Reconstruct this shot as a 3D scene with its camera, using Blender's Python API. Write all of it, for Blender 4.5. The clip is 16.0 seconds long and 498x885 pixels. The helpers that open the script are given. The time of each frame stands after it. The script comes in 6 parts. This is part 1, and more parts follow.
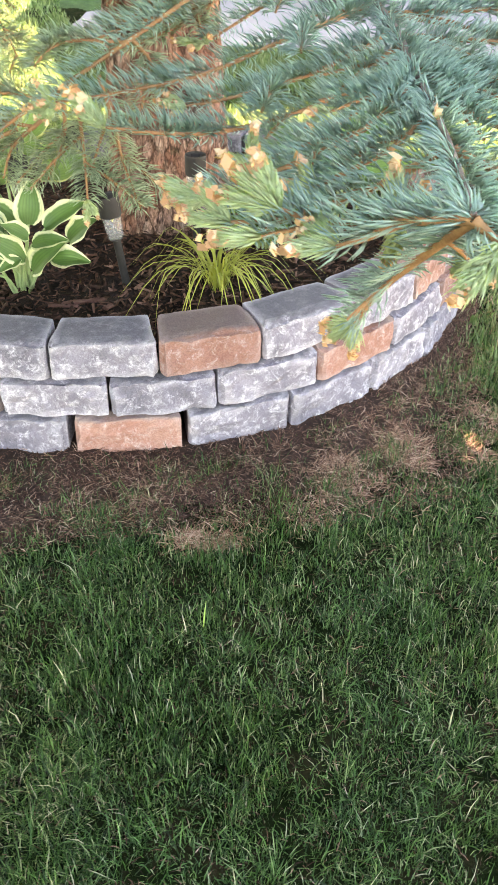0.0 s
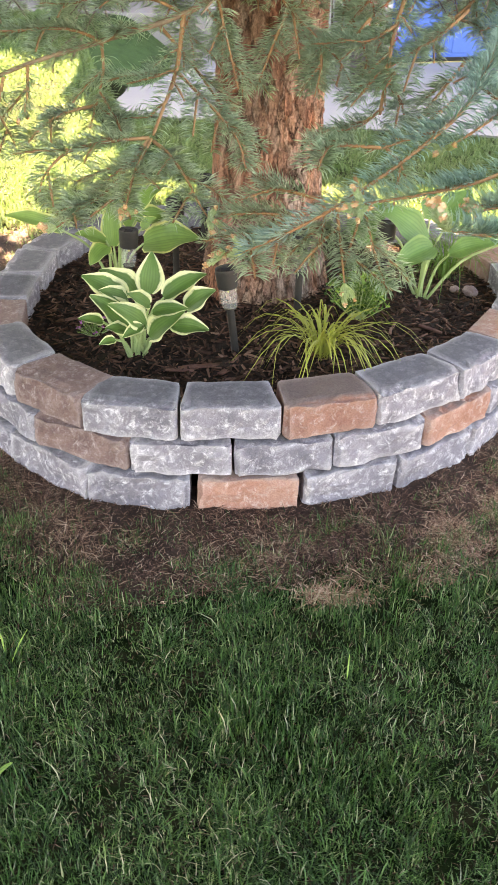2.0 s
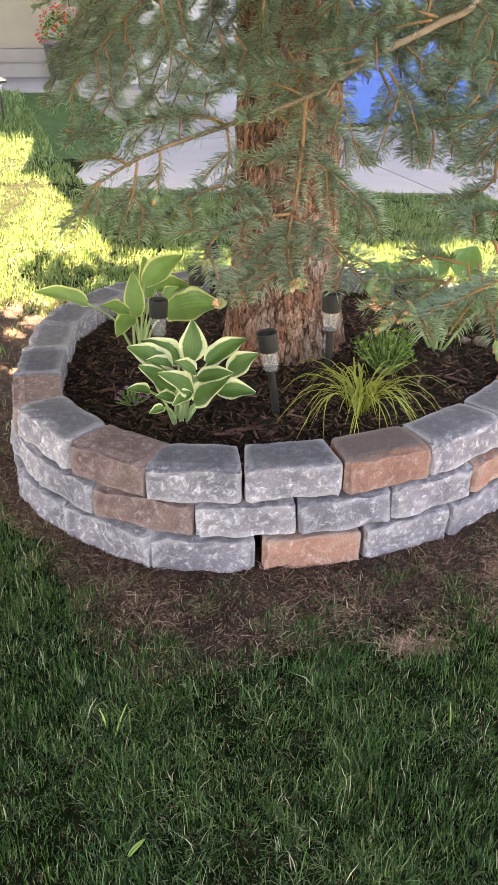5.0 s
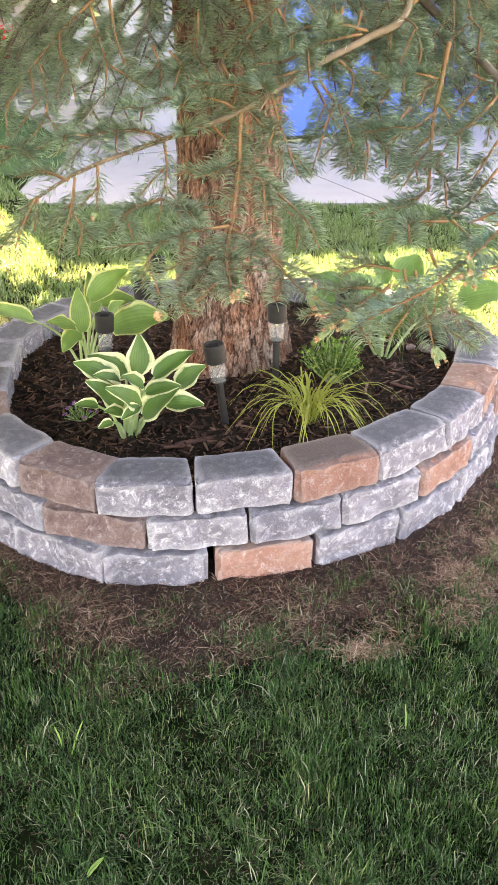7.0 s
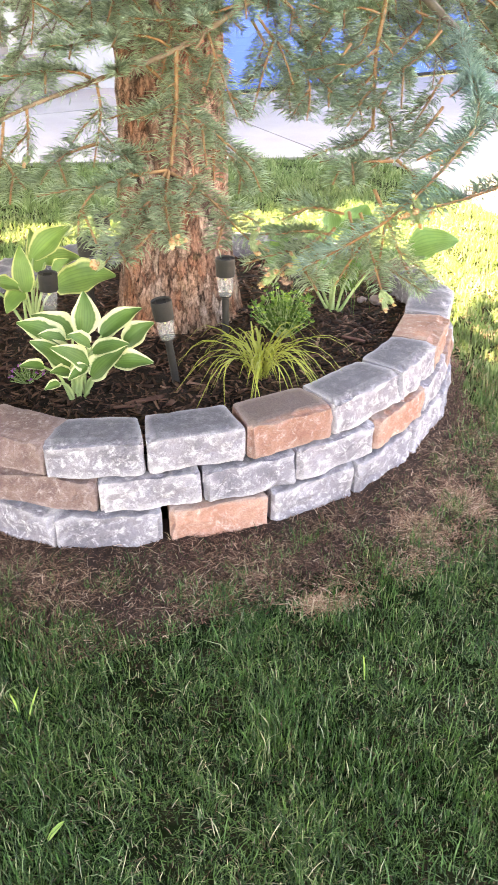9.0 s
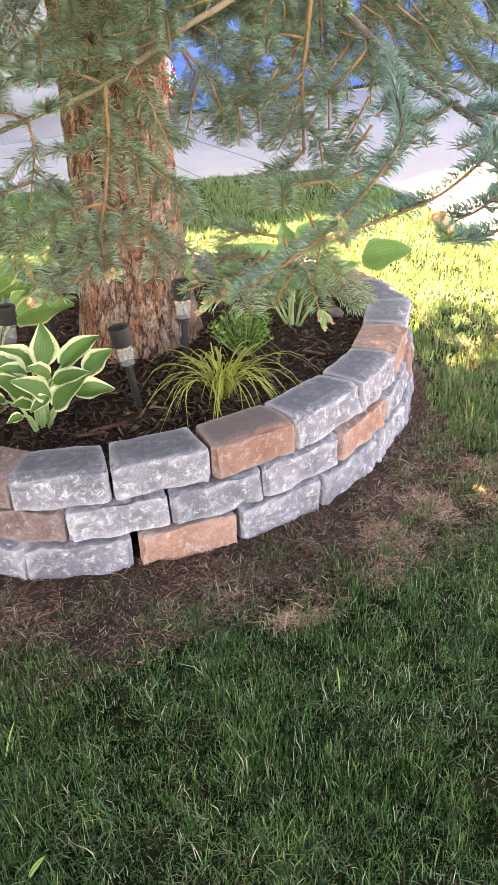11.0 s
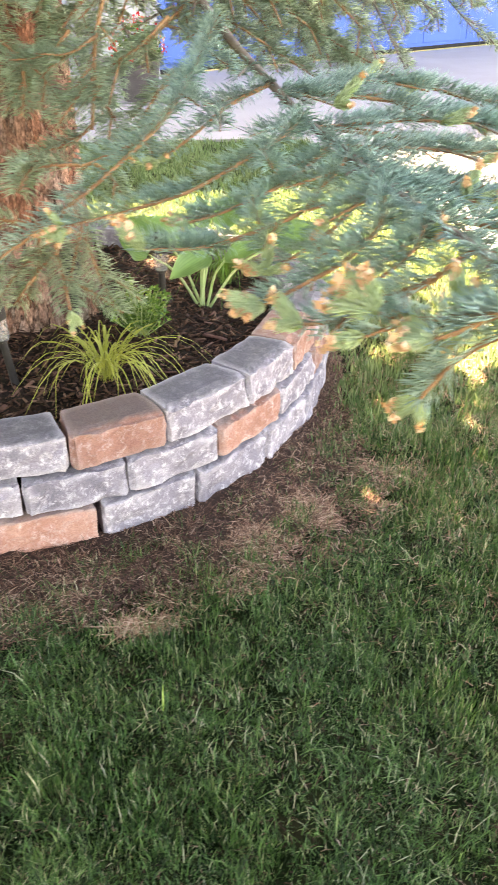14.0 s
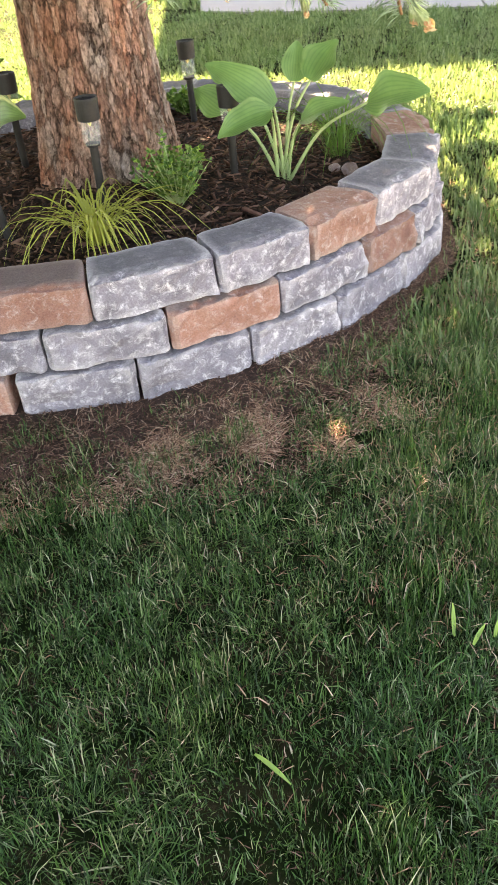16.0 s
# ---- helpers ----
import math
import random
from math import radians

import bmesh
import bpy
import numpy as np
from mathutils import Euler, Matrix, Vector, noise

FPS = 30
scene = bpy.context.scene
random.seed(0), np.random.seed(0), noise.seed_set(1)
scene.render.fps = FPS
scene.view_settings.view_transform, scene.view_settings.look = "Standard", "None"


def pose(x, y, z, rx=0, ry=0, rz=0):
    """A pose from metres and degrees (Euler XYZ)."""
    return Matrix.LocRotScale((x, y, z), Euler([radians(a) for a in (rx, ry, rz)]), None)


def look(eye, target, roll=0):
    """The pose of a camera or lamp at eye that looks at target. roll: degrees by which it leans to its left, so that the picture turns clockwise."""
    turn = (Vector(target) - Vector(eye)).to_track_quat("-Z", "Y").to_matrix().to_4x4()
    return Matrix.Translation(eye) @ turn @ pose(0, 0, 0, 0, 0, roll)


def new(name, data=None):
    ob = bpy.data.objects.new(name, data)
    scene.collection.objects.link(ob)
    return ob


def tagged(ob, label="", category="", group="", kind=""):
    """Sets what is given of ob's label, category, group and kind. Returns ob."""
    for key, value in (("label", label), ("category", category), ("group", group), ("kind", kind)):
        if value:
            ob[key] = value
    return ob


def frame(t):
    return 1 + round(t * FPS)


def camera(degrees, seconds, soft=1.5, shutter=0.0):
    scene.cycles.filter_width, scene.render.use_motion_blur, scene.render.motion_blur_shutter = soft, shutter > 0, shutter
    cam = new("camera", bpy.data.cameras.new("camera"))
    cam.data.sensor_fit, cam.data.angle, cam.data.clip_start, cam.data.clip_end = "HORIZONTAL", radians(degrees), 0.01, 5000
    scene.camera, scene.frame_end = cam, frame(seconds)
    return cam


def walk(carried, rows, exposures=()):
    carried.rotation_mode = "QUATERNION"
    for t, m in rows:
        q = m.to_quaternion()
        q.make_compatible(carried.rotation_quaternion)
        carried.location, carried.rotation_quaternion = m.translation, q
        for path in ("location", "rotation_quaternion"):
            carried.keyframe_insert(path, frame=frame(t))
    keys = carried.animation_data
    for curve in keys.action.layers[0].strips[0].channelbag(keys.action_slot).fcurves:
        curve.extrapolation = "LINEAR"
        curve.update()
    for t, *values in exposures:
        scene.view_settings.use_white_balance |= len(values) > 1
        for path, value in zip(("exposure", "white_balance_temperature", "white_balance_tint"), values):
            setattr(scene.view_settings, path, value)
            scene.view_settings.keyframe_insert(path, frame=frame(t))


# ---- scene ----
import itertools
cam = camera(31.2, 16.0, soft=1.5, shutter=0.22)
METRES, EYE, TILT, LEAN, TURN = 2.95, 1.50, -35.0, 0.0, 0.0
ROWS = [
    (0.0, 0.0, 0.0, 0.0, 0.0, 0.0, -0.0),
    (0.5, -0.0297, -0.037, 0.0001, -1.12, 1.11, 1.92),
    (1.0, -0.0343, -0.044, 0.0033, -1.7, 3.56, 0.62),
    (1.5, -0.0724, -0.0613, -0.0091, 1.39, 4.49, -3.46),
    (2.0, -0.125, -0.042, -0.0028, -0.75, 3.96, -1.11),
    (2.5, -0.1911, -0.0218, -0.001, -4.93, 4.44, 6.03),
    (3.0, -0.2146, -0.0285, 0.0014, -4.62, 6.62, 2.83),
    (3.5, -0.2349, -0.0449, -0.0053, -2.94, 6.97, 1.38),
    (6.0, -0.2461, -0.0537, 0.0001, -5.46, 8.27, 4.21),
    (6.5, -0.2456, -0.051, -0.0044, -5.98, 8.37, 4.58),
    (7.0, -0.2409, -0.0551, -0.0031, -6.9, 8.29, 5.15),
    (7.5, -0.2421, -0.0535, -0.0038, -7.52, 8.27, 5.14),
    (8.0, -0.2383, -0.051, -0.0054, -7.93, 7.5, 5.89),
    (8.5, -0.2418, -0.0437, -0.0067, -7.97, 6.09, 6.06),
    (9.0, -0.2343, -0.0424, -0.0071, -9.43, 5.55, 7.26),
    (9.5, -0.2166, -0.0463, -0.0067, -11.14, 5.28, 9.89),
    (10.0, -0.2165, -0.0461, -0.0058, -10.88, 5.57, 10.72),
    (12.5, -0.2193, -0.0604, -0.0066, -8.92, 6.99, 11.78),
    (13.0, -0.2172, -0.0537, -0.01, -8.06, 5.69, 12.19),
    (13.5, -0.176, -0.0372, -0.0052, -9.26, 4.36, 11.5),
    (14.0, -0.0799, -0.0229, 0.0064, -10.69, 4.09, 7.58),
    (14.5, 0.0184, -0.0147, 0.0045, -11.11, 4.04, 11.21),
    (15.0, 0.142, 0.0642, -0.0013, -6.96, 7.25, 10.0),
    (15.5, 0.2626, 0.1371, 0.0005, 5.75, 0.89, -0.56),
    (16.0, 0.3305, 0.1543, -0.0022, 14.37, -0.95, -3.57),
]
EXPOSURES = [(0.0, 4.82, 10100, 19), (0.5, 5.07, 10000, 19), (1.0, 5.14, 10000, 19), (1.5, 4.86, 9700, 20), (2.0, 4.56, 10100, 21), (2.5, 4.82, 10700, 20), (3.0, 4.93, 10700, 20), (3.5, 4.23, 10400, 23), (6.0, 4.47, 10000, 25), (7.0, 4.70, 10000, 25), (8.0, 4.87, 10000, 25), (8.5, 4.98, 10000, 25), (9.0, 5.07, 10300, 25), (9.5, 4.70, 10000, 25), (10.0, 4.60, 10000, 25), (12.5, 4.70, 10000, 25), (13.5, 4.75, 10700, 25), (14.0, 4.84, 10700, 24), (14.5, 4.87, 11000, 25), (15.0, 4.12, 9900, 23), (15.5, 3.98, 9800, 23), (16.0, 4.35, 10200, 19)]
walk(cam, [(t, pose(0, 0, EYE, TILT, LEAN, TURN) @ pose(METRES * x, METRES * y, METRES * z, 90 + pitch, roll, yaw)) for t, x, y, z, yaw, pitch, roll in ROWS], EXPOSURES)

# ---- world and sun ----
SUN_EL, SUN_AZ = 48.0, -16.0          # degrees; azimuth from +y towards +x
world = bpy.data.worlds.new("sky")
scene.world = world
world.use_nodes = True
wn = world.node_tree.nodes
sky = wn.new("ShaderNodeTexSky")
sky.sky_type, sky.sun_disc = "NISHITA", False
sky.sun_elevation, sky.sun_rotation = radians(SUN_EL), radians(SUN_AZ)
world.node_tree.links.new(sky.outputs[0], wn["Background"].inputs[0])
wn["Background"].inputs[1].default_value = 0.06
sun = new("sun", bpy.data.lights.new("sun", "SUN"))
sun.data.energy, sun.data.angle, sun.data.color = 4.8, radians(0.6), (1.0, 0.93, 0.8)
sd = Vector((math.sin(radians(SUN_AZ)) * math.cos(radians(SUN_EL)), math.cos(radians(SUN_AZ)) * math.cos(radians(SUN_EL)), math.sin(radians(SUN_EL))))
sun.matrix_world = look(sd * 40, (0, 0, 0))

# ---- materials ----
def material(name, rough=0.8, spec=0.3, metal=0.0):
    m = bpy.data.materials.new(name)
    m.use_nodes = True
    b = m.node_tree.nodes["Principled BSDF"]
    b.inputs["Roughness"].default_value = rough
    b.inputs["Specular IOR Level"].default_value = spec
    b.inputs["Metallic"].default_value = metal
    return m, m.node_tree.nodes, m.node_tree.links, b


def ramp(nodes, stops):
    r = nodes.new("ShaderNodeValToRGB")
    while len(r.color_ramp.elements) < len(stops):
        r.color_ramp.elements.new(0.5)
    for e, (p, c) in zip(r.color_ramp.elements, stops):
        e.position, e.color = p, (*c, 1)
    return r


def noise_tex(nodes, links, coord, scale, detail=4, rough=0.6):
    n = nodes.new("ShaderNodeTexNoise")
    n.inputs["Scale"].default_value, n.inputs["Detail"].default_value, n.inputs["Roughness"].default_value = scale, detail, rough
    links.new(coord, n.inputs["Vector"])
    return n


def mix(nodes, links, fac, a, b, how="MIX"):
    n = nodes.new("ShaderNodeMix")
    n.data_type, n.blend_type = "RGBA", how
    for sock, v in ((n.inputs[0], fac), (n.inputs[6], a), (n.inputs[7], b)):
        if isinstance(v, (int, float)):
            sock.default_value = v
        elif isinstance(v, tuple):
            sock.default_value = (*v, 1)
        else:
            links.new(v, sock)
    return n.outputs[2]


def bump(nodes, links, b, height, strength, distance):
    n = nodes.new("ShaderNodeBump")
    n.inputs["Strength"].default_value, n.inputs["Distance"].default_value = strength, distance
    links.new(height, n.inputs["Height"])
    links.new(n.outputs[0], b.inputs["Normal"])


def stone(name, dark, mid, light, bloom, weather_shade=None, top_shade_mix=0.85):
    """Tumbled concrete block: cloudy body colour, pale mineral bloom, fine pits."""
    m, n, l, b = material(name, 0.9, 0.2)
    geo = n.new("ShaderNodeNewGeometry").outputs["Position"]
    info = n.new("ShaderNodeObjectInfo").outputs["Random"]
    big = noise_tex(n, l, geo, 9, 5)
    col = ramp(n, [(0.3, dark), (0.5, mid), (0.72, light)])
    l.new(big.outputs[0], col.inputs[0])
    vein = noise_tex(n, l, geo, 38, 10, 0.8)
    vein.inputs["Distortion"].default_value = 0.5
    vr = ramp(n, [(0.49, (0, 0, 0)), (0.56, (0.33, 0.33, 0.33)), (0.63, (1, 1, 1))])
    l.new(vein.outputs[0], vr.inputs[0])
    c = mix(n, l, vr.outputs[0], col.outputs[0], bloom)
    if weather_shade:                                     # the upper face, greyed by weather and darkened for shade from above
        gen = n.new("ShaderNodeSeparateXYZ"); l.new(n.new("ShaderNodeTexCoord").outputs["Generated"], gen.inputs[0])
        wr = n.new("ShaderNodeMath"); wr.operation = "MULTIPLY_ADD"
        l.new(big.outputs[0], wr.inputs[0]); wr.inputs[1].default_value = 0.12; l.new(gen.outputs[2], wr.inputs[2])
        ww = ramp(n, [(0.95, (0, 0, 0)), (1.0, (top_shade_mix,) * 3)]); l.new(wr.outputs[0], ww.inputs[0])
        c = mix(n, l, ww.outputs[0], c, weather_shade)
    worn = ramp(n, [(0.51, (0, 0, 0)), (0.57, (0.42, 0.42, 0.42))])
    l.new(n.new("ShaderNodeNewGeometry").outputs["Pointiness"], worn.inputs[0])
    c = mix(n, l, worn.outputs[0], c, bloom)
    fine = noise_tex(n, l, geo, 240, 3)
    fr = ramp(n, [(0.3, (0.62, 0.62, 0.62)), (0.6, (1, 1, 1))])
    l.new(fine.outputs[0], fr.inputs[0])
    c = mix(n, l, 0.8, c, fr.outputs[0], "MULTIPLY")
    hr = ramp(n, [(0, (0.8, 0.8, 0.82)), (1, (1.08, 1.06, 1.04))])
    l.new(info, hr.inputs[0])
    c = mix(n, l, 1.0, c, hr.outputs[0], "MULTIPLY")
    l.new(c, b.inputs["Base Color"])
    add = n.new("ShaderNodeMath"); add.operation = "MULTIPLY_ADD"
    l.new(fine.outputs[0], add.inputs[0]); add.inputs[1].default_value = 0.5
    l.new(vein.outputs[0], add.inputs[2])
    bump(n, l, b, add.outputs[0], 0.7, 0.004)
    return m


# the last colour darkens the tops: tree shade painted in, over real greying
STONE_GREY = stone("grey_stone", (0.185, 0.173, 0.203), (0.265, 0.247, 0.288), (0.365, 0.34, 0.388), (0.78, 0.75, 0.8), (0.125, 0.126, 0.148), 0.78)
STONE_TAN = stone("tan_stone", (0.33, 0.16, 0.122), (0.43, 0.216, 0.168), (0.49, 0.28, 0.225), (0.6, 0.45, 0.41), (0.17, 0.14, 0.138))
STONE_BROWN = stone("brown_stone", (0.18, 0.112, 0.105), (0.265, 0.168, 0.155), (0.34, 0.225, 0.205), (0.5, 0.395, 0.38))
STONE_RUST = stone("rust_stone", (0.25, 0.128, 0.1), (0.34, 0.178, 0.14), (0.38, 0.245, 0.205), (0.5, 0.4, 0.37))


def island(name, stops, rough=0.6, spec=0.3, scatter=0.0, large=None, scale=1.5, glow=None):
    """For many small pieces in one mesh: each takes its own colour from the stops; large: a patchy second tint."""
    m, n, l, b = material(name, rough, spec)
    g = n.new("ShaderNodeNewGeometry")
    r = ramp(n, stops)
    l.new(g.outputs["Random Per Island"], r.inputs[0])
    c = r.outputs[0]
    if large:
        nz = noise_tex(n, l, g.outputs["Position"], scale, 4)
        fr = ramp(n, [(0.38, (1, 1, 1)), (0.62, large)])
        l.new(nz.outputs[0], fr.inputs[0])
        c = mix(n, l, 1.0, c, fr.outputs[0], "MULTIPLY")
    l.new(c, b.inputs["Base Color"])
    if scatter:
        t = n.new("ShaderNodeBsdfTranslucent")
        ms = n.new("ShaderNodeMixShader")
        ms.inputs[0].default_value = scatter
        tint = mix(n, l, 1.0, c, glow or (1.5, 1.5, 0.6), "MULTIPLY")
        l.new(tint, t.inputs[0])
        l.new(b.outputs[0], ms.inputs[1]); l.new(t.outputs[0], ms.inputs[2])
        l.new(ms.outputs[0], n["Material Output"].inputs[0])
    return m


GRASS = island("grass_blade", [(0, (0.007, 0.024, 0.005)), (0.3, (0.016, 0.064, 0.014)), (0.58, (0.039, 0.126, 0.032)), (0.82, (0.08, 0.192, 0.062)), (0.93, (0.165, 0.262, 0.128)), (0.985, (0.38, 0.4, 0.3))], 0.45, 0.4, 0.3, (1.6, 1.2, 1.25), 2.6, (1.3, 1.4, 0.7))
# paler copy of the lawn's grass, its washed-out sunlit look put into the colour
GRASS_SUNLIT = island("sunlit_grass_blade", [(0, (0.07, 0.14, 0.05)), (0.5, (0.13, 0.22, 0.09)), (1, (0.25, 0.35, 0.19))], 0.55, 0.3, 0.35, (1.1, 0.95, 1.0), 1.4, (1.25, 1.2, 0.85))
STRAW = island("dry_straw", [(0, (0.11, 0.05, 0.033)), (0.35, (0.32, 0.165, 0.11)), (0.75, (0.54, 0.325, 0.225)), (1, (0.76, 0.55, 0.42))], 0.8, 0.2)
LITTER = island("soil_fibre", [(0, (0.02, 0.012, 0.01)), (0.4, (0.075, 0.04, 0.03)), (0.75, (0.18, 0.095, 0.07)), (0.93, (0.34, 0.205, 0.15)), (1, (0.46, 0.34, 0.27))], 0.9, 0.15)
WEED = island("weed_leaf", [(0, (0.26, 0.42, 0.1)), (1, (0.36, 0.52, 0.15))], 0.45, 0.4, 0.35)
MULCH = island("mulch_chip", [(0, (0.022, 0.012, 0.009)), (0.45, (0.065, 0.033, 0.023)), (0.85, (0.13, 0.066, 0.047)), (1, (0.26, 0.15, 0.115))], 0.85, 0.2)
NEEDLE = island("spruce_needle", [(0, (0.22, 0.3, 0.2)), (0.5, (0.39, 0.49, 0.35)), (1, (0.56, 0.65, 0.5))], 0.42, 0.5, 0.4, (0.85, 0.95, 1.0), 3.0, (1.2, 1.25, 0.8))
NEEDLE_BLUE = island("blue_needle", [(0, (0.25, 0.39, 0.35)), (0.5, (0.38, 0.53, 0.485)), (1, (0.54, 0.68, 0.635))], 0.5, 0.4, 0.45, (0.9, 0.97, 1.0), 5.0, (1.1, 1.2, 0.9))
FRESH = island("new_growth", [(0, (0.38, 0.5, 0.31)), (1, (0.6, 0.7, 0.5))], 0.5, 0.3, 0.4)
HUSK = island("bud_husk", [(0, (0.5, 0.28, 0.17)), (0.5, (0.72, 0.47, 0.32)), (1, (0.82, 0.66, 0.52))], 0.7, 0.2, 0.3)
SEDGE = island("sedge_blade", [(0, (0.07, 0.11, 0.02)), (0.35, (0.2, 0.25, 0.05)), (0.75, (0.42, 0.43, 0.12)), (1, (0.64, 0.58, 0.3))], 0.4, 0.4, 0.3)
HERB = island("herb_leaf", [(0, (0.04, 0.11, 0.025)), (0.7, (0.11, 0.22, 0.06)), (1, (0.22, 0.33, 0.1))], 0.5, 0.3, 0.3)
PETAL = island("purple_petal", [(0, (0.3, 0.06, 0.3)), (1, (0.55, 0.2, 0.5))], 0.6, 0.3, 0.3, glow=(1.2, 1, 1.2))
RED = island("red_petal", [(0, (0.6, 0.02, 0.03)), (1, (0.8, 0.08, 0.06))], 0.6, 0.3, 0.3, glow=(1.3, 1, 1))
WHITE = island("white_petal", [(0, (0.7, 0.7, 0.6)), (1, (0.85, 0.85, 0.75))], 0.6, 0.3, 0.3, glow=(1, 1, 1))


def surface(name, stops, scale, rough=0.85, spec=0.2, fine=60, depth=0.004, fine_mix=0.6, coord="Position"):
    m, n, l, b = material(name, rough, spec)
    geo = n.new("ShaderNodeNewGeometry").outputs["Position"]
    nz = noise_tex(n, l, geo, scale, 6)
    r = ramp(n, stops)
    l.new(nz.outputs[0], r.inputs[0])
    f = noise_tex(n, l, geo, fine, 4)
    fr = ramp(n, [(0.3, (0.6, 0.6, 0.6)), (0.65, (1, 1, 1))])
    l.new(f.outputs[0], fr.inputs[0])
    c = mix(n, l, fine_mix, r.outputs[0], fr.outputs[0], "MULTIPLY")
    l.new(c, b.inputs["Base Color"])
    bump(n, l, b, f.outputs[0], 0.6, depth)
    return m


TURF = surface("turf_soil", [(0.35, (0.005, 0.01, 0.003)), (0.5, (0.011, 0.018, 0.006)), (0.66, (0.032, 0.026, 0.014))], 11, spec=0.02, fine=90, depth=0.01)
GRASS_GROUND = surface("bank_turf", [(0.3, (0.025, 0.06, 0.018)), (0.7, (0.06, 0.12, 0.04))], 9, fine=90, depth=0.01)
SOIL = surface("bare_soil", [(0.3, (0.028, 0.016, 0.013)), (0.5, (0.06, 0.035, 0.028)), (0.75, (0.12, 0.073, 0.058))], 7, fine=150, depth=0.01)
BED = surface("mulch_soil", [(0.3, (0.012, 0.008, 0.006)), (0.7, (0.04, 0.024, 0.018))], 12, fine=120, depth=0.012)
REDBARK = surface("red_bark_strip", [(0.3, (0.1, 0.045, 0.035)), (0.7, (0.2, 0.1, 0.08))], 30, 0.85, fine=220, depth=0.002)
TWIG = surface("twig_bark", [(0.3, (0.3, 0.16, 0.08)), (0.7, (0.48, 0.27, 0.14))], 40, 0.8, fine=300, depth=0.001)
LIMB = surface("limb_bark", [(0.3, (0.16, 0.125, 0.1)), (0.7, (0.34, 0.28, 0.23))], 30, 0.85, fine=220, depth=0.002)
BOUGH = surface("bough_bark", [(0.3, (0.25, 0.175, 0.115)), (0.7, (0.43, 0.31, 0.215))], 30, 0.85, fine=220, depth=0.002)
CONCRETE = surface("concrete", [(0.3, (0.27, 0.255, 0.262)), (0.7, (0.33, 0.315, 0.32))], 1.2, 0.9, fine=120, depth=0.001, fine_mix=0.25)
SIDING = surface("painted_siding", [(0.3, (0.42, 0.43, 0.46)), (0.7, (0.5, 0.51, 0.54))], 2, 0.7, fine=80, depth=0.001, fine_mix=0.15)
CLAD = surface("beige_siding", [(0.3, (0.3, 0.275, 0.24)), (0.7, (0.36, 0.33, 0.29))], 2, 0.75, fine=80, depth=0.001, fine_mix=0.15)
BLUE = surface("blue_paint", [(0.3, (0.055, 0.155, 0.5)), (0.7, (0.07, 0.18, 0.56))], 1.5, 0.5, fine=60, depth=0.001, fine_mix=0.1)
BLACK = surface("black_plastic", [(0.3, (0.015, 0.014, 0.014)), (0.7, (0.03, 0.027, 0.025))], 30, 0.55, 0.4, fine=200, depth=0.0005)
RUBBER = surface("rubber_seal", [(0.3, (0.02, 0.02, 0.022)), (0.7, (0.035, 0.035, 0.04))], 20, 0.8, fine=100)
POT = surface("pot_plastic", [(0.3, (0.12, 0.115, 0.12)), (0.7, (0.19, 0.18, 0.185))], 12, 0.7, fine=90)


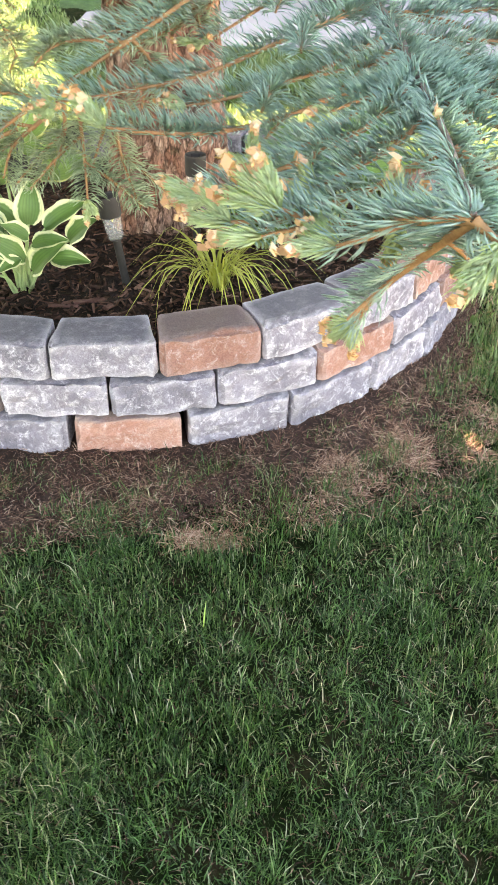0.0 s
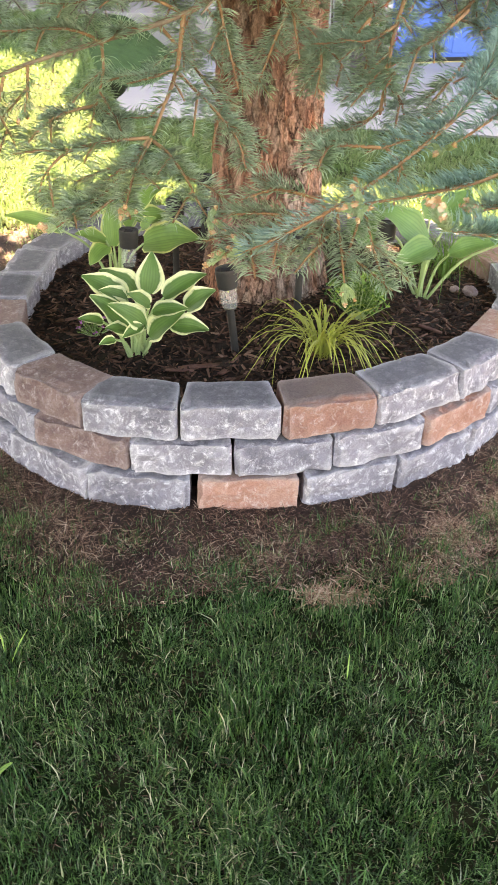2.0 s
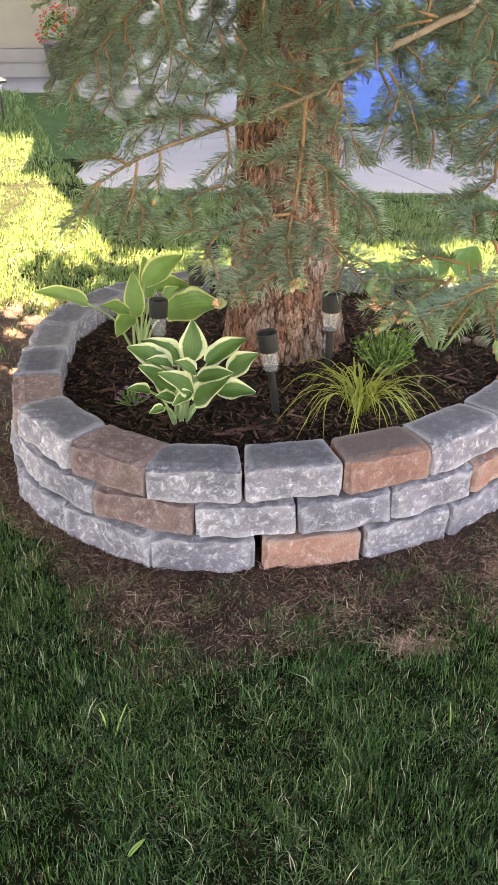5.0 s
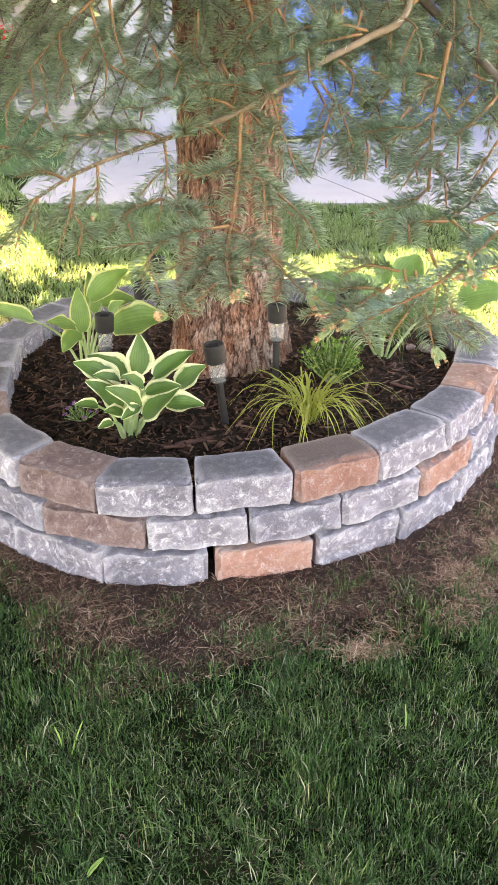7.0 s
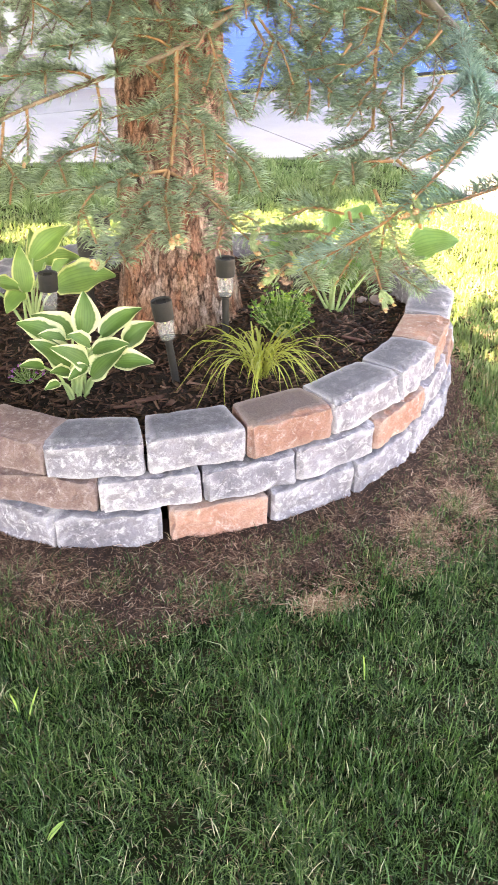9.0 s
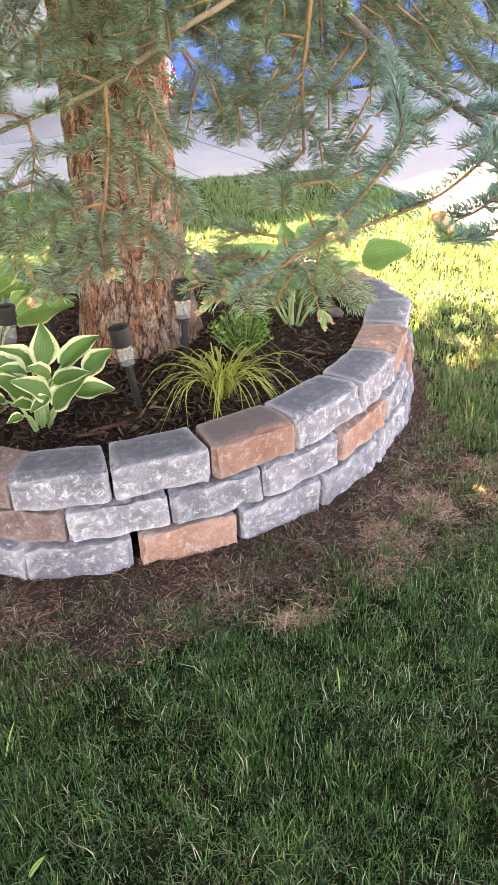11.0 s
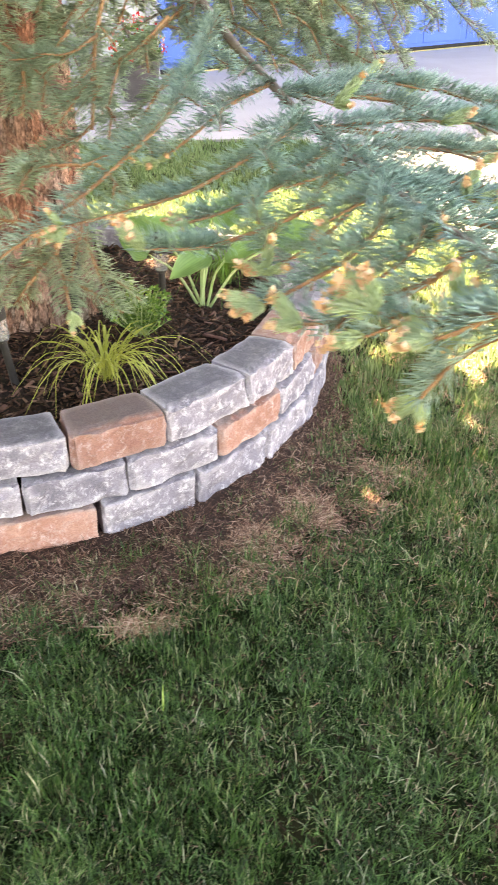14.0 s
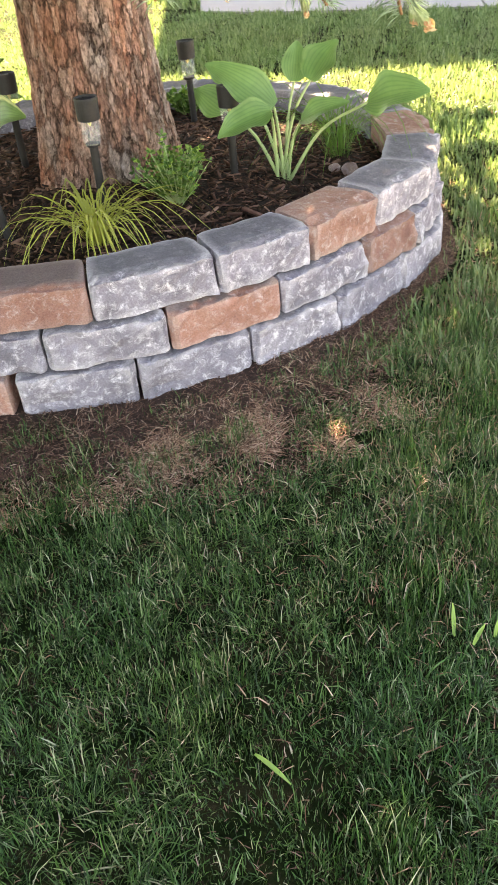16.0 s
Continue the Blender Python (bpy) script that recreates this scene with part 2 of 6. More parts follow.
def bark():
    """Scaly bark: upright plates parted by dark cracks, each plate with its own tint, greyer low down in patches."""
    m, n, l, b = material("spruce_bark", 0.95, 0.15)
    geo = n.new("ShaderNodeNewGeometry")
    sc = n.new("ShaderNodeMapping"); sc.inputs["Scale"].default_value = (1, 1, 0.34)
    l.new(geo.outputs["Position"], sc.inputs[0])
    warp = noise_tex(n, l, sc.outputs[0], 38, 6, 0.7)
    add = n.new("ShaderNodeVectorMath"); add.operation = "MULTIPLY_ADD"
    l.new(warp.outputs["Color"], add.inputs[0]); add.inputs[1].default_value = (0.05, 0.05, 0.05); l.new(sc.outputs[0], add.inputs[2])
    edge = n.new("ShaderNodeTexVoronoi"); edge.feature = "DISTANCE_TO_EDGE"; edge.inputs["Scale"].default_value = 34
    cell = n.new("ShaderNodeTexVoronoi"); cell.inputs["Scale"].default_value = 34
    small = n.new("ShaderNodeTexVoronoi"); small.feature = "DISTANCE_TO_EDGE"; small.inputs["Scale"].default_value = 82
    for v in (edge, cell, small):
        l.new(add.outputs[0], v.inputs["Vector"])
    gone = noise_tex(n, l, sc.outputs[0], 30, 3)               # the cracks open and close
    wid = n.new("ShaderNodeMath"); wid.operation = "MULTIPLY_ADD"; l.new(gone.outputs[0], wid.inputs[0]); wid.inputs[1].default_value = 0.34; wid.inputs[2].default_value = -0.13
    opened = n.new("ShaderNodeMath"); opened.operation = "ADD"; l.new(edge.outputs["Distance"], opened.inputs[0]); l.new(wid.outputs[0], opened.inputs[1])
    crack = ramp(n, [(0.0, (0.0, 0.0, 0.0)), (0.05, (0.45, 0.45, 0.45)), (0.14, (1, 1, 1))]); l.new(opened.outputs[0], crack.inputs[0])
    chip = ramp(n, [(0.0, (0.55, 0.55, 0.55)), (0.1, (1, 1, 1))]); l.new(small.outputs["Distance"], chip.inputs[0])
    grain = noise_tex(n, l, sc.outputs[0], 150, 6, 0.7)
    tint = ramp(n, [(0.0, (0.29, 0.18, 0.142)), (0.35, (0.37, 0.235, 0.19)), (0.65, (0.39, 0.295, 0.255)), (1.0, (0.47, 0.37, 0.325))])
    sep = n.new("ShaderNodeSeparateColor"); l.new(cell.outputs["Color"], sep.inputs[0]); l.new(sep.outputs[0], tint.inputs[0])
    gr = ramp(n, [(0.32, (0.42, 0.4, 0.4)), (0.6, (1.2, 1.2, 1.2))]); l.new(grain.outputs[0], gr.inputs[0])
    c = mix(n, l, 1.0, tint.outputs[0], gr.outputs[0], "MULTIPLY")
    c = mix(n, l, 1.0, c, chip.outputs[0], "MULTIPLY")
    red = noise_tex(n, l, sc.outputs[0], 5, 3)
    rr = ramp(n, [(0.4, (0.97, 0.97, 0.97)), (0.62, (1.32, 0.88, 0.7))]); l.new(red.outputs[0], rr.inputs[0])
    c = mix(n, l, 1.0, c, rr.outputs[0], "MULTIPLY")
    moss = noise_tex(n, l, geo.outputs["Position"], 9, 5, 0.7)
    mr = ramp(n, [(0.6, (0, 0, 0)), (0.72, (0.6, 0.6, 0.6))]); l.new(moss.outputs[0], mr.inputs[0])
    c = mix(n, l, mr.outputs[0], c, (0.12, 0.115, 0.065))
    c = mix(n, l, crack.outputs[0], (0.05, 0.03, 0.023), c)
    l.new(c, b.inputs["Base Color"])
    h = mix(n, l, 0.35, crack.outputs[0], grain.outputs[0])
    h = mix(n, l, 0.25, h, chip.outputs[0], "MULTIPLY")
    bump(n, l, b, h, 1.0, 0.014)
    return m


BARK = bark()


def clear_plastic():
    """Thin ribbed plastic: mostly see-through, with a pale sheen of its own."""
    m, n, l, b = material("clear_plastic", 0.18, 0.6)
    b.inputs["Base Color"].default_value = (0.82, 0.83, 0.82, 1)
    t = n.new("ShaderNodeBsdfTransparent"); t.inputs[0].default_value = (0.95, 0.95, 0.94, 1)
    ms = n.new("ShaderNodeMixShader"); ms.inputs[0].default_value = 0.15
    l.new(t.outputs[0], ms.inputs[1]); l.new(b.outputs[0], ms.inputs[2])
    l.new(ms.outputs[0], n["Material Output"].inputs[0])
    return m


LENS = clear_plastic()
LED = surface("led_yellow", [(0.3, (0.7, 0.55, 0.15)), (0.7, (0.8, 0.65, 0.2))], 30, 0.4, 0.4)


def leaf_material(name, centre, margin, edge):
    """A leaf whose margin differs from its middle; the uv runs 0..1 across and along the blade."""
    m, n, l, b = material(name, 0.42, 0.45)
    uv = n.new("ShaderNodeUVMap").outputs[0]
    sp = n.new("ShaderNodeSeparateXYZ"); l.new(uv, sp.inputs[0])
    geo = n.new("ShaderNodeNewGeometry").outputs["Position"]
    nz = noise_tex(n, l, geo, 55, 4)
    off = n.new("ShaderNodeMath"); off.operation = "SUBTRACT"; l.new(sp.outputs[0], off.inputs[0]); off.inputs[1].default_value = 0.5
    ab = n.new("ShaderNodeMath"); ab.operation = "ABSOLUTE"; l.new(off.outputs[0], ab.inputs[0])
    ad = n.new("ShaderNodeMath"); ad.operation = "MULTIPLY_ADD"; l.new(nz.outputs[0], ad.inputs[0]); ad.inputs[1].default_value = 0.12; l.new(ab.outputs[0], ad.inputs[2])
    r = ramp(n, [(edge, centre), (edge + 0.05, margin)])
    l.new(ad.outputs[0], r.inputs[0])
    vein = n.new("ShaderNodeTexWave"); vein.inputs["Scale"].default_value = 3.2; vein.inputs["Distortion"].default_value = 0.5
    l.new(uv, vein.inputs["Vector"])
    vr = ramp(n, [(0.0, (0.8, 0.84, 0.8)), (0.5, (1.05, 1.05, 1.0))]); l.new(vein.outputs[0], vr.inputs[0])
    c = mix(n, l, 0.8, r.outputs[0], vr.outputs[0], "MULTIPLY")
    br = ramp(n, [(0.35, (0.8, 0.85, 0.8)), (0.65, (1.1, 1.1, 1.05))]); l.new(noise_tex(n, l, geo, 14, 3).outputs[0], br.inputs[0])
    c = mix(n, l, 1.0, c, br.outputs[0], "MULTIPLY")
    l.new(c, b.inputs["Base Color"])
    bump(n, l, b, vein.outputs[0], 0.25, 0.002)
    t = n.new("ShaderNodeBsdfTranslucent"); ms = n.new("ShaderNodeMixShader"); ms.inputs[0].default_value = 0.3
    l.new(c, t.inputs[0]); l.new(b.outputs[0], ms.inputs[1]); l.new(t.outputs[0], ms.inputs[2])
    l.new(ms.outputs[0], n["Material Output"].inputs[0])
    return m


HOSTA = leaf_material("variegated_leaf", (0.095, 0.2, 0.055), (0.78, 0.78, 0.52), 0.385)
HOSTA_GOLD = leaf_material("gold_edged_leaf", (0.2, 0.34, 0.1), (0.64, 0.65, 0.3), 0.45)
HOSTA_GREEN = leaf_material("plain_leaf", (0.15, 0.29, 0.1), (0.19, 0.33, 0.12), 0.47)
STALK = surface("leaf_stalk", [(0.3, (0.3, 0.42, 0.17)), (0.7, (0.42, 0.52, 0.25))], 30, 0.5, 0.4, fine=200, depth=0.0005, fine_mix=0.2)

# ---- mesh helpers ----
def mesh_object(name, verts, faces, mat, parent=None, label="", smooth=False, kind=""):
    me = bpy.data.meshes.new(name)
    verts = np.asarray(verts, dtype=np.float32).reshape(-1, 3)
    if isinstance(faces, np.ndarray):
        k = faces.shape[1]
        me.vertices.add(len(verts)); me.vertices.foreach_set("co", verts.ravel())
        me.loops.add(faces.size); me.loops.foreach_set("vertex_index", faces.astype(np.int32).ravel())
        me.polygons.add(len(faces)); me.polygons.foreach_set("loop_start", np.arange(0, faces.size, k, dtype=np.int32))
        me.update(calc_edges=True)
    else:
        me.from_pydata(verts.tolist(), [], faces)
    me.materials.append(mat)
    if smooth:
        me.polygons.foreach_set("use_smooth", np.ones(len(me.polygons), dtype=bool))
    ob = new(name, me)
    ob.parent = parent
    return tagged(ob, label, kind=kind)


def part(name, bm, mat, parent, label="", smooth=False):
    me = bpy.data.meshes.new(name)
    bm.to_mesh(me); bm.free()
    me.materials.append(mat)
    if smooth:
        me.polygons.foreach_set("use_smooth", np.ones(len(me.polygons), dtype=bool))
    ob = new(name, me)
    ob.parent = parent
    return tagged(ob, label)


def thing(name, m, label, category, group="", kind=""):
    ob = new(name)
    ob.empty_display_size = 0.05
    ob.matrix_world = m
    return tagged(ob, label, category, group, kind)


def box_bm(sx, sy, sz, at=(0, 0, 0), bevel=0.0, segments=2):
    bm = bmesh.new()
    bmesh.ops.create_cube(bm, size=1.0, matrix=Matrix.Translation(at) @ Matrix.Diagonal((sx, sy, sz, 1)))
    if bevel:
        bmesh.ops.bevel(bm, geom=bm.edges[:], offset=bevel, segments=segments, affect="EDGES", profile=0.6)
    return bm


def lathe_bm(profile, n=20, at=(0, 0, 0), cap=True):
    """A turned solid from (radius, height) pairs."""
    bm = bmesh.new()
    rings = [[bm.verts.new((at[0] + r * math.cos(2 * math.pi * i / n), at[1] + r * math.sin(2 * math.pi * i / n), at[2] + z)) for i in range(n)] for r, z in profile]
    for a, b in zip(rings, rings[1:]):
        for i in range(n):
            bm.faces.new((a[i], a[(i + 1) % n], b[(i + 1) % n], b[i]))
    if cap:
        bm.faces.new(rings[0][::-1]); bm.faces.new(rings[-1])
    return bm


def smooth_path(points, n):
    """n points along a Catmull-Rom curve through the points."""
    p = np.asarray(points, dtype=float)
    p = np.vstack([2 * p[0] - p[1], p, 2 * p[-1] - p[-2]])
    out = []
    for u in np.linspace(0, len(p) - 3 - 1e-6, n):
        i, f = int(u), u - int(u)
        a, b, c, d = p[i:i + 4]
        out.append(0.5 * (2 * b + (c - a) * f + (2 * a - 5 * b + 4 * c - d) * f * f + (3 * b - a - 3 * c + d) * f ** 3))
    return np.array(out)


def tube(path, radii, n=6):
    """Vertices and quads of a tapered tube along the path."""
    path = np.asarray(path); k = len(path)
    tan = np.gradient(path, axis=0); tan /= np.linalg.norm(tan, axis=1)[:, None] + 1e-9
    ref = np.where(np.abs(tan[:, 2:3]) > 0.9, np.array([[1.0, 0, 0]]), np.array([[0, 0, 1.0]]))
    u = np.cross(tan, ref); u /= np.linalg.norm(u, axis=1)[:, None] + 1e-9
    v = np.cross(tan, u)
    a = np.linspace(0, 2 * np.pi, n, endpoint=False)
    r = np.asarray(radii)[:, None, None]
    verts = path[:, None] + r * (np.cos(a)[None, :, None] * u[:, None] + np.sin(a)[None, :, None] * v[:, None])
    i, j = np.meshgrid(np.arange(k - 1), np.arange(n), indexing="ij")
    q = np.stack([i * n + j, i * n + (j + 1) % n, (i + 1) * n + (j + 1) % n, (i + 1) * n + j], -1).reshape(-1, 4)
    return verts.reshape(-1, 3), q


def joined(pieces):
    vs, fs, off = [], [], 0
    for v, f in pieces:
        vs.append(v); fs.append(f + off); off += len(v)
    return np.vstack(vs), np.vstack(fs)


# ---- the ground ----
CX, CY = -0.30, 3.13                    # middle of the planting ring
RING = ((12.2, 1.111), (27.5, 1.11), (42.5, 1.113), (58, 1.09), (73, 1.07), (88.5, 1.06), (104, 1.05), (119.5, 1.04), (135, 1.05), (150, 1.03), (165.1, 1.01), (181.8, 0.99), (195.9, 1.035), (210, 1.103), (227.5, 1.121), (242.5, 1.143), (257.2, 1.085), (273.2, 1.038), (289.7, 1.018), (308.6, 0.998), (325.2, 1.002), (341, 1.022), (356.1, 1.1))


def ring_radius(a):
    """Outer radius of the stone ring's top course in the direction a (radians)."""
    return np.interp(np.degrees(a) % 360, [p[0] for p in RING], [p[1] for p in RING], period=360)


def beyond_ring(x, y):
    return np.hypot(x - CX, y - CY) - ring_radius(np.arctan2(y - CY, x - CX))


def bare_share(a):
    """How wide the bare strip is in the direction a: broad on the lawn side, narrow elsewhere."""
    at = (0, 30, 90, 112, 124, 135, 163, 185, 198, 208, 225, 236, 250, 265, 280, 295, 306, 318, 330, 345, 360)
    wide = (0.1, 0.12, 0.15, 0.4, 2.2, 3.4, 3.0, 2.0, 1.0, 0.3, 0.2, 0.5, 1.25, 0.95, 0.85, 1.15, 1.3, 0.9, 0.45, 0.15, 0.1)
    return np.interp(np.degrees(a) % 360, at, wide)


def wobble(x, y, s):
    return np.sin(x * s * 1.3 + 1.7 * np.sin(y * s)) * np.cos(y * s * 1.1 + 0.6 * np.sin(x * s * 1.9))


def bank_z(x, y):
    """The lawn rises gently towards the porch."""
    u, w = np.clip((y - 8.8) / 2.8, 0, 1), np.clip((-1.1 - x) / 0.8, 0, 1)
    return 0.42 * u * u * (3 - 2 * u) * w * w * (3 - 2 * w)


def ground_z(x, y):
    d = beyond_ring(x, y)
    return bank_z(x, y) + 0.022 * np.exp(-np.clip(d, 0, 9) / 0.25) + 0.006 * wobble(x, y, 5) + 0.004 * wobble(x, y, 17)


def grid_object(name, xs, ys, mat, zfun):
    X, Y = np.meshgrid(xs, ys, indexing="ij")
    v = np.stack([X, Y, zfun(X, Y)], -1).reshape(-1, 3)
    i, j = np.meshgrid(np.arange(len(xs) - 1), np.arange(len(ys) - 1), indexing="ij")
    m = len(ys)
    return v, np.stack([i * m + j, (i + 1) * m + j, (i + 1) * m + j + 1, i * m + j + 1], -1).reshape(-1, 4)


def graded(lo, hi, fine_lo, fine_hi, step, n):
    return np.unique(np.round(np.concatenate([np.linspace(lo, fine_lo, n), np.arange(fine_lo, fine_hi, step), np.linspace(fine_hi, hi, n)]), 4))


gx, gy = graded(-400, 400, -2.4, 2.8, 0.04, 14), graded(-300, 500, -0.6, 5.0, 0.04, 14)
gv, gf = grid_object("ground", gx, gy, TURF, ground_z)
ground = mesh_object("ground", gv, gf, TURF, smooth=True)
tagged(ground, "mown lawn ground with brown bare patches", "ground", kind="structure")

bank = grid_object("lawn_bank", np.linspace(-8.5, -1.2, 60), np.linspace(8.75, 11.7, 40), GRASS_GROUND, lambda x, y: bank_z(x, y) + 0.012)
tagged(mesh_object("lawn_bank", *bank, GRASS_GROUND, smooth=True), "green lawn bank rising to the porch", "ground", kind="structure")

# bare soil around the ring, a thin uneven sheet over the turf
na, nr = 240, 22
av = []
for i in range(na):
    a = 2 * math.pi * i / na
    reach = 0.03 + float(bare_share(a)) * (0.3 + 0.07 * math.sin(3 * a + 1) + 0.05 * noise.noise((7 * math.cos(a), 7 * math.sin(a), 2)))
    for j in range(nr + 1):
        r = float(ring_radius(a)) - 0.1 + (0.1 + reach) * j / nr
        x, y = CX + r * math.cos(a), CY + r * math.sin(a)
        z = float(ground_z(x, y)) + 0.008 * (1 - (j / nr) ** 3) + 0.006 * noise.noise((x * 22, y * 22, 0)) - (0.012 if j == nr else 0)
        av.append((x, y, z))
af = [(i * (nr + 1) + j, i * (nr + 1) + j + 1, ((i + 1) % na) * (nr + 1) + j + 1, ((i + 1) % na) * (nr + 1) + j) for i in range(na) for j in range(nr)]
soil = mesh_object("soil", av, af, SOIL, smooth=True)
tagged(soil, "bare brown soil strip around the stone ring", "soil", kind="structure")

# ---- driveway and house ----
def slab(name, outline, z0, z1, mat, label, category):
    bm = bmesh.new()
    f = bm.faces.new([bm.verts.new((x, y, z0)) for x, y in outline])
    ext = bmesh.ops.extrude_face_region(bm, geom=[f])
    for v in ext["geom"]:
        if isinstance(v, bmesh.types.BMVert):
            v.co.z = z1
    bmesh.ops.recalc_face_normals(bm, faces=bm.faces[:])
    ob = part(name, bm, mat, None)
    return tagged(ob, label, category, kind="structure")


def facade_y(x):
    return 10.6 + 0.36 * x


FA = math.degrees(math.atan(0.36))

# driveway: concrete bays with open joints, on the lawn's far side
def bay(outline):
    slab("driveway", outline, -0.1, 0.02, CONCRETE, "pale grey concrete driveway bay with brushed top", "driveway")


bay([(-1.4, 7.9), (-0.9, 7.72), (0.0, 7.56), (0.832, 7.45), (0.56, 9.2), (0.32, facade_y(0.32) - 0.02), (-0.9, 10.28), (-2.05, 10.1), (-1.72, 8.95)])
bay([(0.848, 7.45), (1.572, 7.35), (1.2, 9.2), (0.92, facade_y(0.92)), (0.336, facade_y(0.336)), (0.576, 9.2)])
bay([(1.588, 7.35), (1.85, 7.26), (2.0, 6.95), (2.08, 6.4), (2.1, 5.4), (2.1, 4.708), (12, 4.708), (12, facade_y(12)), (0.936, facade_y(0.936)), (1.216, 9.2)])
bay([(2.1, 4.692), (2.1, 1.6), (2.1, -8), (12, -8), (12, 4.692)])
bay([(-2.06, 10.12), (-0.9, 10.3), (0.3, 10.75), (0.3, 14), (-2.5, 14), (-2.5, 11.6)])

# garage front
def garage():
    m = Matrix.Translation((0, facade_y(0), 0)) @ Matrix.Rotation(radians(FA), 4, "Z")
    k = 1 / math.cos(radians(FA))
    x0, x1, x2, x3, top = 0.35 * k, 1.15 * k, 7.6 * k, 10.0 * k, 5.2
    house = thing("garage_front", m, "pale grey sided garage front with a blue sectional door", "garage", kind="structure")
    part("upper_wall", box_bm(x2 - x1, 0.2, top - 2.25, ((x1 + x2) / 2, 0.15, (top + 2.25) / 2), 0.004, 1), SIDING, house)
    for a, b, z0, z1 in ((x0, x1, 0.25, top), (x2, x3, 0.25, top)):
        z = z0
        while z < z1 - 0.01:                       # lap siding, board by board
            h = min(0.115, z1 - z)
            bm = box_bm(b - a, 0.022, h + 0.012, ((a + b) / 2, 0.03, z + h / 2), 0.003, 1)
            ob = part("siding_board", bm, SIDING, house)
            ob.matrix_local = Matrix.Identity(4)
            z += h if z < 2.0 else 0.8 * 4
            if z > 2.0 and z < z1:
                part("upper_wall", box_bm(b - a, 0.1, z1 - z + h + 0.6, ((a + b) / 2, 0.1, (z + z1) / 2 - 0.3), 0.004, 1), SIDING, house)
                break
    part("backing_wall", box_bm(x1 - x0, 0.2, top, ((x0 + x1) / 2, 0.15, top / 2)), SIDING, house)
    part("backing_wall", box_bm(x3 - x2, 0.2, top, ((x3 + x2) / 2, 0.15, top / 2)), SIDING, house)
    part("plinth", box_bm(x1 - x0, 0.06, 0.3, ((x0 + x1) / 2, 0.015, 0.12), 0.006, 1), CONCRETE, house)
    part("plinth", box_bm(x3 - x2, 0.06, 0.3, ((x3 + x2) / 2, 0.015, 0.12), 0.006, 1), CONCRETE, house)
    for x in (x1 + 0.05, x2 - 0.05):
        part("door_jamb", box_bm(0.1, 0.14, 2.25, (x, 0.0, 1.125), 0.006, 1), SIDING, house)
    door = part("garage_door", box_bm(x2 - x1 - 0.2, 0.04, 2.2, ((x1 + x2) / 2, 0.12, 1.14), 0.004, 1), BLUE, house, "bright blue sectional garage door")
    w = (x2 - x1 - 0.3) / 8
    for row in range(4):
        for c in range(8):
            part("door_panel", box_bm(w - 0.12, 0.016, 0.38, (x1 + 0.15 + w * (c + 0.5), 0.098, 0.3 + 0.53 * row), 0.006, 2), BLUE, door)
    for row in range(1, 4):
        part("section_seam", box_bm(x2 - x1 - 0.2, 0.008, 0.012, ((x1 + x2) / 2, 0.099, 0.03 + 0.53 * row), 0.002, 1), BLUE, door)
    part("bottom_seal", box_bm(x2 - x1 - 0.2, 0.05, 0.045, ((x1 + x2) / 2, 0.11, 0.042), 0.008, 2), RUBBER, door, "black rubber seal")
    return house


garage()


def porch():
    ob = thing("porch", Matrix.Translation((-3.3, 11.2, 0.0)), "pale concrete porch with steps, unseen shade blockers added above", "porch", kind="structure")
    part("landing", box_bm(5.0, 2.1, 0.45, (0.1, 1.35, 0.225), 0.012, 2), CONCRETE, ob)
    for i in range(2):
        part("step", box_bm(5.0, 0.3, 0.17, (0.1, 2.24 + 0.28 * i, 0.535 + 0.17 * i), 0.012, 2), CONCRETE, ob)
    for i in range(9):
        part("siding_board", box_bm(7.4, 0.03, 0.165, (-1.1, 2.72, 0.64 + 0.155 * i), 0.004, 1), CLAD, ob)
    part("back_wall", box_bm(7.4, 0.15, 3.0, (-1.1, 2.82, 1.5)), CLAD, ob)
    part("end_wall", box_bm(1.7, 0.12, 3.0, (3.0, 1.1, 1.5), 0.005, 1), SIDING, ob)
    # three unseen boxes, added only to cast shade on the lawn and bank
    part("roof_blocker", box_bm(3.36, 3.6, 0.25, (2.27, 1.3, 2.75), 0.02, 2), SIDING, ob)
    part("side_blocker", box_bm(2.82, 2.1, 0.25, (-0.84, 2.05, 2.75), 0.02, 2), SIDING, ob)
    part("storey_blocker", box_bm(3.27, 2.6, 3.73, (2.215, 1.5, 4.74), 0.02, 2), CLAD, ob)
    return ob


porch()

